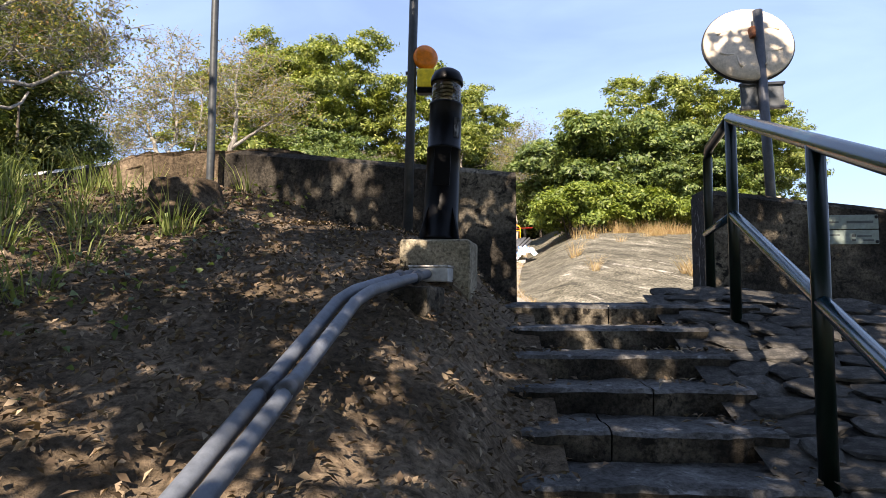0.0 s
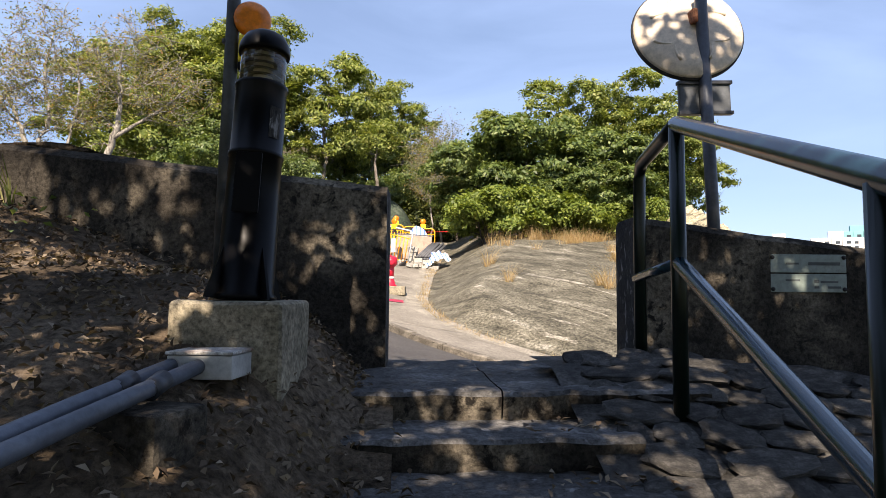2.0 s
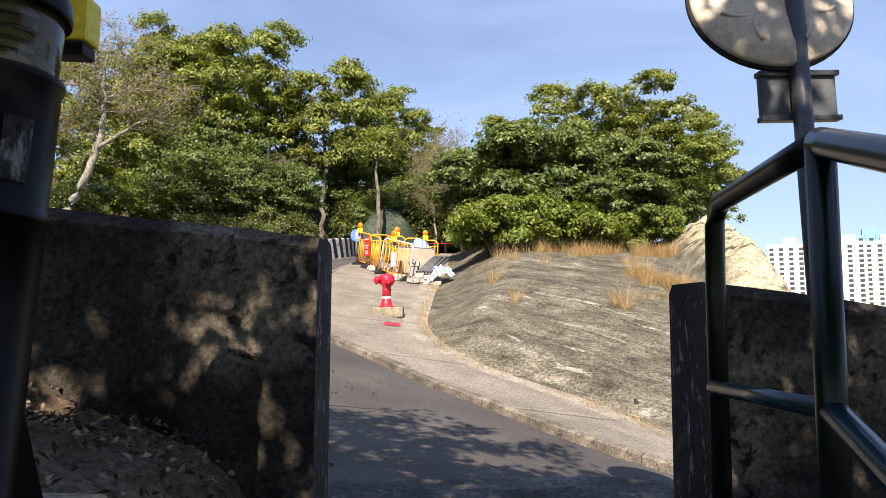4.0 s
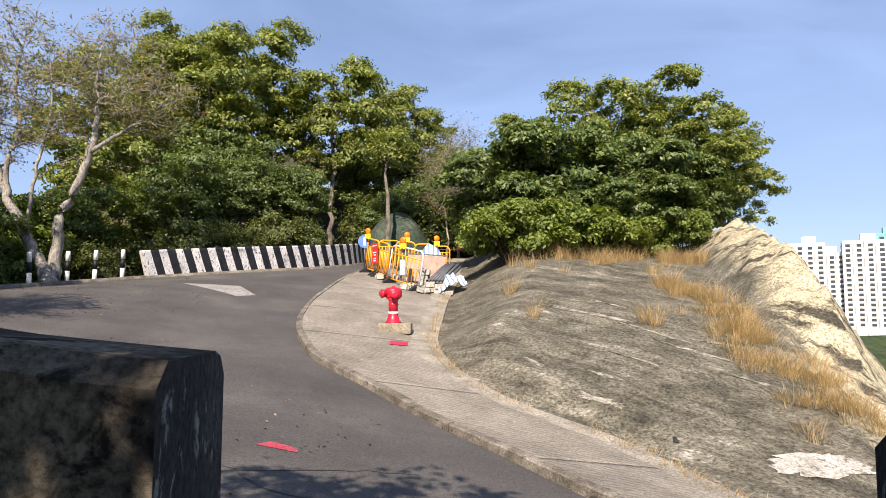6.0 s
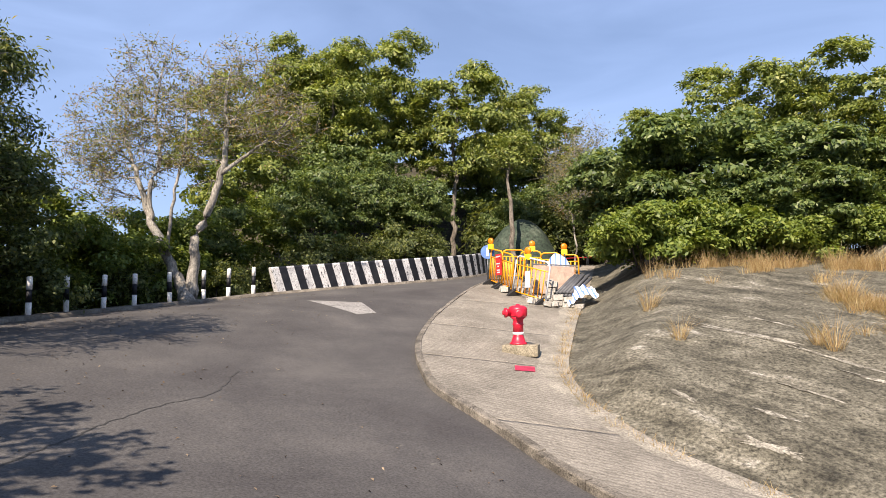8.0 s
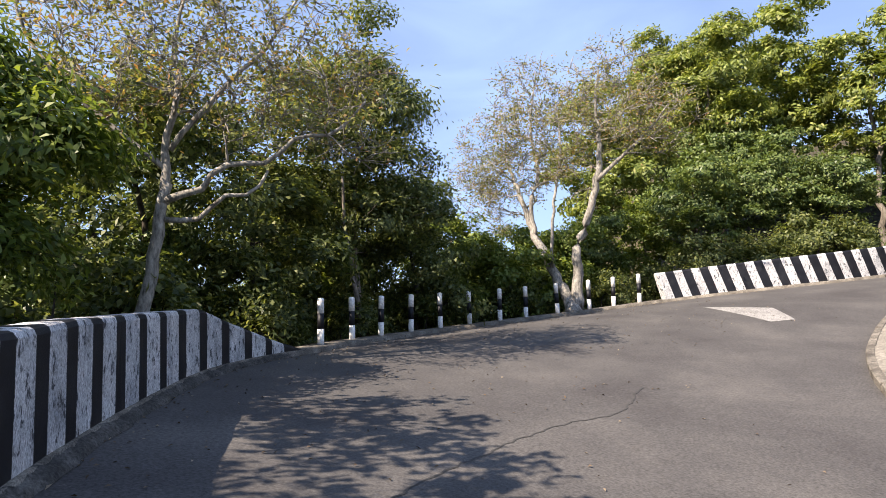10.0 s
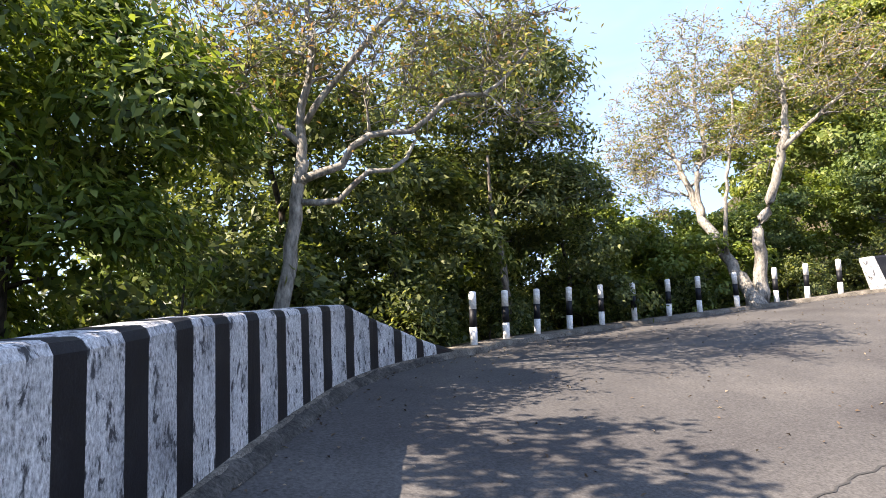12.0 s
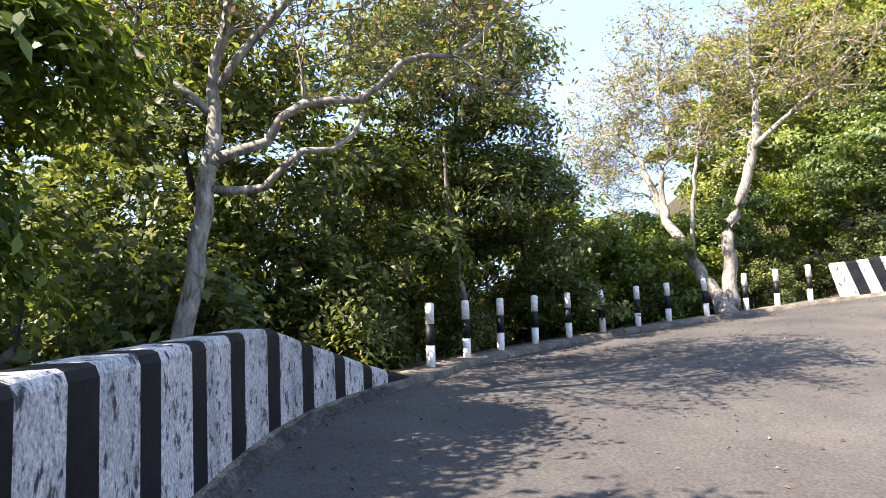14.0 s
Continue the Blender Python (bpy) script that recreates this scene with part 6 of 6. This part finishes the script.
def build_works():
    g = lambda x, y: float(road_z(x, y)) + 0.125
    high = 1.36

    def between(p, q, *args, **kw):
        """A barrier with its feet on the ground from p to q."""
        d = np.array(q) - np.array(p)
        zp, zq = g(*p), g(*q)
        turn, tilt = math.degrees(math.atan2(d[1], d[0])), math.degrees(math.atan2(zq - zp, np.linalg.norm(d)))
        return barrier(pose((p[0] + q[0]) / 2, (p[1] + q[1]) / 2, (zp + zq) / 2, 0, -tilt, turn), float(np.linalg.norm(d)), *args, **kw)

    between((-1.12, 29.95), (-0.60, 29.0), high, "yellow plastic work barrier along the kerb", mat=YELLOW)
    between((-0.60, 28.95), (-0.16, 28.05), high, "yellow plastic work barrier along the kerb", mat=YELLOW)
    between((-0.14, 27.75), (1.02, 26.55), high + 0.04, "work barrier with a white frame and yellow bars", rim=SHEETW, gap=0.2, mat=YELLOW)
    for x, y, turn, w in ((-0.25, 31.6, 20, 0.95), (0.45, 31.4, -6, 0.85), (1.22, 31.2, -8, 0.8), (1.95, 31.0, -10, 0.75)):
        barrier(pose(x, y, g(x, y), 0, 0, turn), w, 1.22)
    part("panel", box(0.02, 0.24, 0.55, (0, 0, 0), 0.004), SHEETW, thing("white_panel", pose(0.44, 27.1, g(0.44, 27.1) + 0.42, 0, 0, 46), "small white notice panel tied to the barrier", "notice board"))
    warning_lamp(0.47, 27.13, g(0.47, 27.13) + high - 0.02, -40)
    warning_lamp(-1.02, 29.8, g(-1.02, 29.8) + high - 0.02, -40)
    warning_lamp(0.52, 31.4, g(0.52, 31.4) + 1.2)
    warning_lamp(1.78, 31.05, g(1.78, 31.05) + 1.2)
    s = thing("road_sign", pose(-0.62, 28.86, g(-0.62, 28.86), 0, 0, -62), "red notice board hung on the barriers", "notice board")
    part("board", box(0.52, 0.02, 0.78, (0, -0.05, 0.5), 0.004), REDSIGN, s)
    part("border", box(0.42, 0.006, 0.05, (0, -0.064, 1.16), 0.002), SHEETW, s)
    for z, w in ((0.90, 0.30), (0.80, 0.16), (0.66, 0.24), (0.58, 0.24)):
        part("lettering", box(w, 0.006, 0.05, (0, -0.064, z), 0.002), SHEETW, s)
    r = thing("keep_left_sign", pose(-1.2, 30.3, g(-1.2, 30.3), 0, 0, 10), "round blue and white traffic sign on a short stand", "traffic sign")
    part("stand", lathe([(0.03, 0), (0.03, 1.1)], 10), GALV, r)
    part("disc", lathe([(0.27, -0.01), (0.27, 0.01)], 28), BLUEST, r).matrix_basis = pose(0, -0.03, 1.2, 90, 0, 0)
    part("arrow", box(0.10, 0.012, 0.34, (0, -0.05, 1.03), 0.003), SHEETW, r)
    h = thing("hoarding", pose(1.26, 28.3, g(1.26, 28.3), 0, 4, -8), "low plywood hoarding beside the works", "hoarding")
    part("panel", box(1.46, 0.03, 1.0, (0, 0, 0.08), 0.005), BOARD, h)
    part("capping", box(1.52, 0.06, 0.05, (0, 0, 1.09), 0.008), TIMBER, h)
    for x in (-0.7, 0.0, 0.7):
        part("stud", box(0.06, 0.06, 1.05, (x, 0.05, 0.02), 0.006), TIMBER, h)
    t = thing("striped_sheeting", pose(1.5, 29.2, g(1.5, 29.2)), "blue and white striped sheeting heaped behind the hoarding", "sheeting")

    def heap(x, y):
        return 1.42 * np.exp(-np.abs(x / 0.62) ** 3 - np.abs(y / 0.5) ** 4) - 0.1 * np.abs(x) + 0.07 * fbm(x, y, 3.0, 9.0, 3)

    x, y = np.meshgrid(np.linspace(-0.8, 0.8, 33), np.linspace(-0.6, 0.6, 20))
    put("sheet", grid_mesh("sheet", np.stack([x, y, heap(x, y)], -1)), SHEETW, t)
    for k in range(8):
        X2, Y2 = np.meshgrid(np.linspace(-0.66 + k * 0.18, -0.60 + k * 0.18, 3), np.linspace(-0.58, 0.58, 20))
        put("stripe", grid_mesh("stripe", np.stack([X2, Y2, heap(X2, Y2) + 0.01], -1)), BLUEST, t)
    # bundle of grey pipes, sheet over it, and broken blocks
    rng = random.Random(77)
    w = thing("pipe_stack", pose(1.7, 27.4, g(1.7, 27.4)), "sloping bundle of dark grey pipes on rubble", "pipe stack")
    for k in range(11):
        p0 = np.array((-0.38 + 0.115 * (k % 6) + 0.05 * (k // 6), -0.45 - 0.04 * (k % 6), 0.22 + 0.11 * (k // 6) + rng.uniform(-0.015, 0.015)))
        put("pipe", tubes_mesh("pipe", [[(p0, 0.055), (p0 + (0.62 + rng.uniform(-0.06, 0.06), 0.75, 0.62), 0.055)]], 12), TIMBER, w, "dark grey pipe")
    d = thing("plastic_sheet", pose(2.12, 27.1, g(2.12, 27.1) + 0.45, 0, -16, 10), "crumpled blue and white striped plastic sheet over the pipes", "plastic sheet")

    def drape(x, y):
        return 0.16 + 0.16 * fbm(x, y, 4.0, 6.0, 4) - 0.5 * x * x - 0.9 * np.clip(-y - 0.1, 0, 1) ** 1.2

    x, y = np.meshgrid(np.linspace(-0.55, 0.5, 24), np.linspace(-0.5, 0.45, 24))
    put("sheet", grid_mesh("sheet", np.stack([x, y, drape(x, y)], -1), False), SHEETW, d)
    for k in range(6):
        X2, Y2 = np.meshgrid(np.linspace(-0.48 + 0.17 * k, -0.43 + 0.17 * k, 3), np.linspace(-0.5, 0.45, 24))
        put("stripe", grid_mesh("stripe", np.stack([X2, Y2, drape(X2, Y2) + 0.012], -1), False), BLUEST, d)
    shapes = []
    for k in range(6):
        bm = box(rng.uniform(0.26, 0.38), rng.uniform(0.20, 0.26), rng.uniform(0.16, 0.20), (0, 0, 0), 0.025)
        for v in bm.verts:
            v.co += 0.03 * noise.noise_vector(v.co * 5 + Vector((k * 3, 0, 0)))
        me = bpy.data.meshes.new("block")
        bm.to_mesh(me)
        bm.free()
        shapes.append(me)
    blocks = [(1.22 + rng.uniform(-0.05, 0.05), 27.0 + 0.28 * j, 0.185 * i) for j in range(2) for i in range(4)]
    blocks += [(1.42 + 0.34 * i, 26.72 + rng.uniform(-0.06, 0.06), 0.18 * j) for j in range(2) for i in range(3 - (j and 1))]
    blocks += [(0.55 + rng.uniform(0, 0.75), 26.55 + rng.uniform(-0.2, 0.5), 0) for _ in range(9)] + [(-0.5 + rng.uniform(0, 0.8), 28.1 + rng.uniform(-0.2, 0.6), 0) for _ in range(6)]
    for k, (x, y, lift) in enumerate(blocks):
        tip = 4 if lift or k < 13 else 16
        bl = thing("rubble_block", pose(x, y, g(x, y) - 0.01 + lift, rng.uniform(-tip, tip), rng.uniform(-tip, tip), rng.uniform(-14, 14) if k < 13 else rng.uniform(0, 180)), "broken pale concrete block from the works", "rubble block", "rubble by the works")
        put("block", shapes[k % 6], RUBBLE, bl)
    # red tape line behind
    tape = thing("safety_line", pose(2.6, 31.2, g(2.6, 31.2) + 0.25), "thin red safety line along the rock edge", "safety line")
    put("cord", tubes_mesh("cord", [[(np.array(p), 0.015) for p in ((-3, 0.6, 0.85), (0.4, 0.5, 0.95), (1.6, -2.2, 1.25), (3.2, -3.0, 1.2))]], 6), REDSIGN, tape)
    # netted mound and young trunk behind the works
    m = thing("netted_mound", pose(-0.2, 37.5, 4.4), "earth mound covered with dark green netting", "mound")
    x, y = np.meshgrid(np.linspace(-3.4, 3.0, 50), np.linspace(-2.5, 3.5, 40))
    z = 3.2 * np.exp(-(np.abs(x - 0.5) / 1.55) ** 2.4 - ((y - 0.8) / 1.9) ** 2) + 1.8 * np.exp(-((x + 1.3) / 1.2) ** 2 - ((y - 0.2) / 1.5) ** 2) + 0.12 * fbm(x, y, 1.1, 13.0, 4) - 0.3
    put("mound", grid_mesh("mound", np.stack([x, y, z], -1)), NET, m)


def build_sapling():
    rng = np.random.default_rng(81)
    tree(pose(-0.55, 35.6, 5.2), "young brown-stemmed tree in front of the netted mound", BARKM, LEAF_OLIVE, 82,
         [[((0, 0, -1.2), 0.15), ((0.05, 0, 1.2), 0.12), ((0.0, 0.1, 2.6), 0.10), ((-0.1, 0.2, 4.2), 0.06), ((0.1, 0.2, 5.4), 0.03)]],
         crown_set(rng, (0.0, 0.2, 5.2), (1.3, 1.3, 1.3), 5), 60, 60, 0.2, (0.18, 0.08), twig=0, lobed=True, shell=0.8)


def build_towers():
    wall = plain("tower_render", (0.62, 0.60, 0.57), 0.8)
    teal = plain("teal_cladding", (0.16, 0.36, 0.36), 0.7)
    glass = plain("tower_window", (0.05, 0.06, 0.07), 0.2)
    proto = None
    win = bpy.data.meshes.new("window")
    bm = box(2.4, 0.3, 1.7, (0, 0, 0), 0)
    bm.to_mesh(win)
    bm.free()
    win.materials.append(glass)

    def tower(x, y, top, width, mat, floors, label):
        t = thing("apartment_tower", pose(x, y, top, 0, 0, -32), label, "apartment tower", "towers across the valley")
        h = 110
        part("wall", box(width, 18, h, (0, 0, -h), 0.2), mat, t)
        part("plant_room", box(width * 0.35, 8, 4.5, (width * 0.1, 0, 0), 0.2), mat, t)
        cols = int(width / 5.0)
        for f in range(floors):
            for c in range(cols):
                o = new("window", win)
                o.parent = t
                o.matrix_basis = pose(-width / 2 + width * (c + 0.5) / cols, -9.05, -4.0 - 3.1 * f)
            for c in range(3):
                o = new("window", win)
                o.parent = t
                o.matrix_basis = pose(-width / 2 - 0.05, -6 + 6 * c, -4.0 - 3.1 * f, 0, 0, 90)
        for c in range(1, cols):
            part("pier", box(0.9, 0.7, h, (-width / 2 + width * c / cols, -9.2, -h), 0), mat, t)

    tower(246, 398, 38, 22, wall, 16, "pale high-rise apartment tower far away")
    tower(268, 410, 33, 20, wall, 15, "pale high-rise apartment tower far away")
    tower(283, 396, 40, 24, wall, 17, "pale high-rise apartment tower far away")
    tower(316, 420, 47, 24, teal, 18, "teal-fronted high-rise apartment tower far away")
    tower(312, 398, 41, 24, wall, 17, "pale high-rise apartment tower far away")
    x, y = np.meshgrid(np.linspace(60, 420, 50), np.linspace(90, 260, 20))
    z = -14 + 7 * fbm(x, y, 0.03, 21.0, 5) + 6 * np.exp(-((y - 150) / 50) ** 2) - 16 * smooth((110 - y) / 25)
    tagged(put("far_woods", grid_mesh("far_woods", np.stack([x, y, z], -1)), surface("far_tree_cover", (0.02, 0.04, 0.012), (0.045, 0.07, 0.02), (0.08, 0.10, 0.035), 0.3, 2.0, 0.95, bump=1.0, depth=0.6)), "dark green wooded ridge in the valley", "woods", kind="backdrop")


build_far_ground()
build_road()
build_pavement()
build_dust_strip()
rock = build_rock()
build_verge()
build_hill()
build_parapets()
build_steps()
build_bank()
build_railing()
build_light_bollard()
build_pipes()
build_poles()
build_posts()
build_gutter()
build_hydrant()
build_works()
build_sapling()
build_towers()
build_named_trees()
build_woods(rock)
build_grass(rock)
build_pitching()
build_kerb()
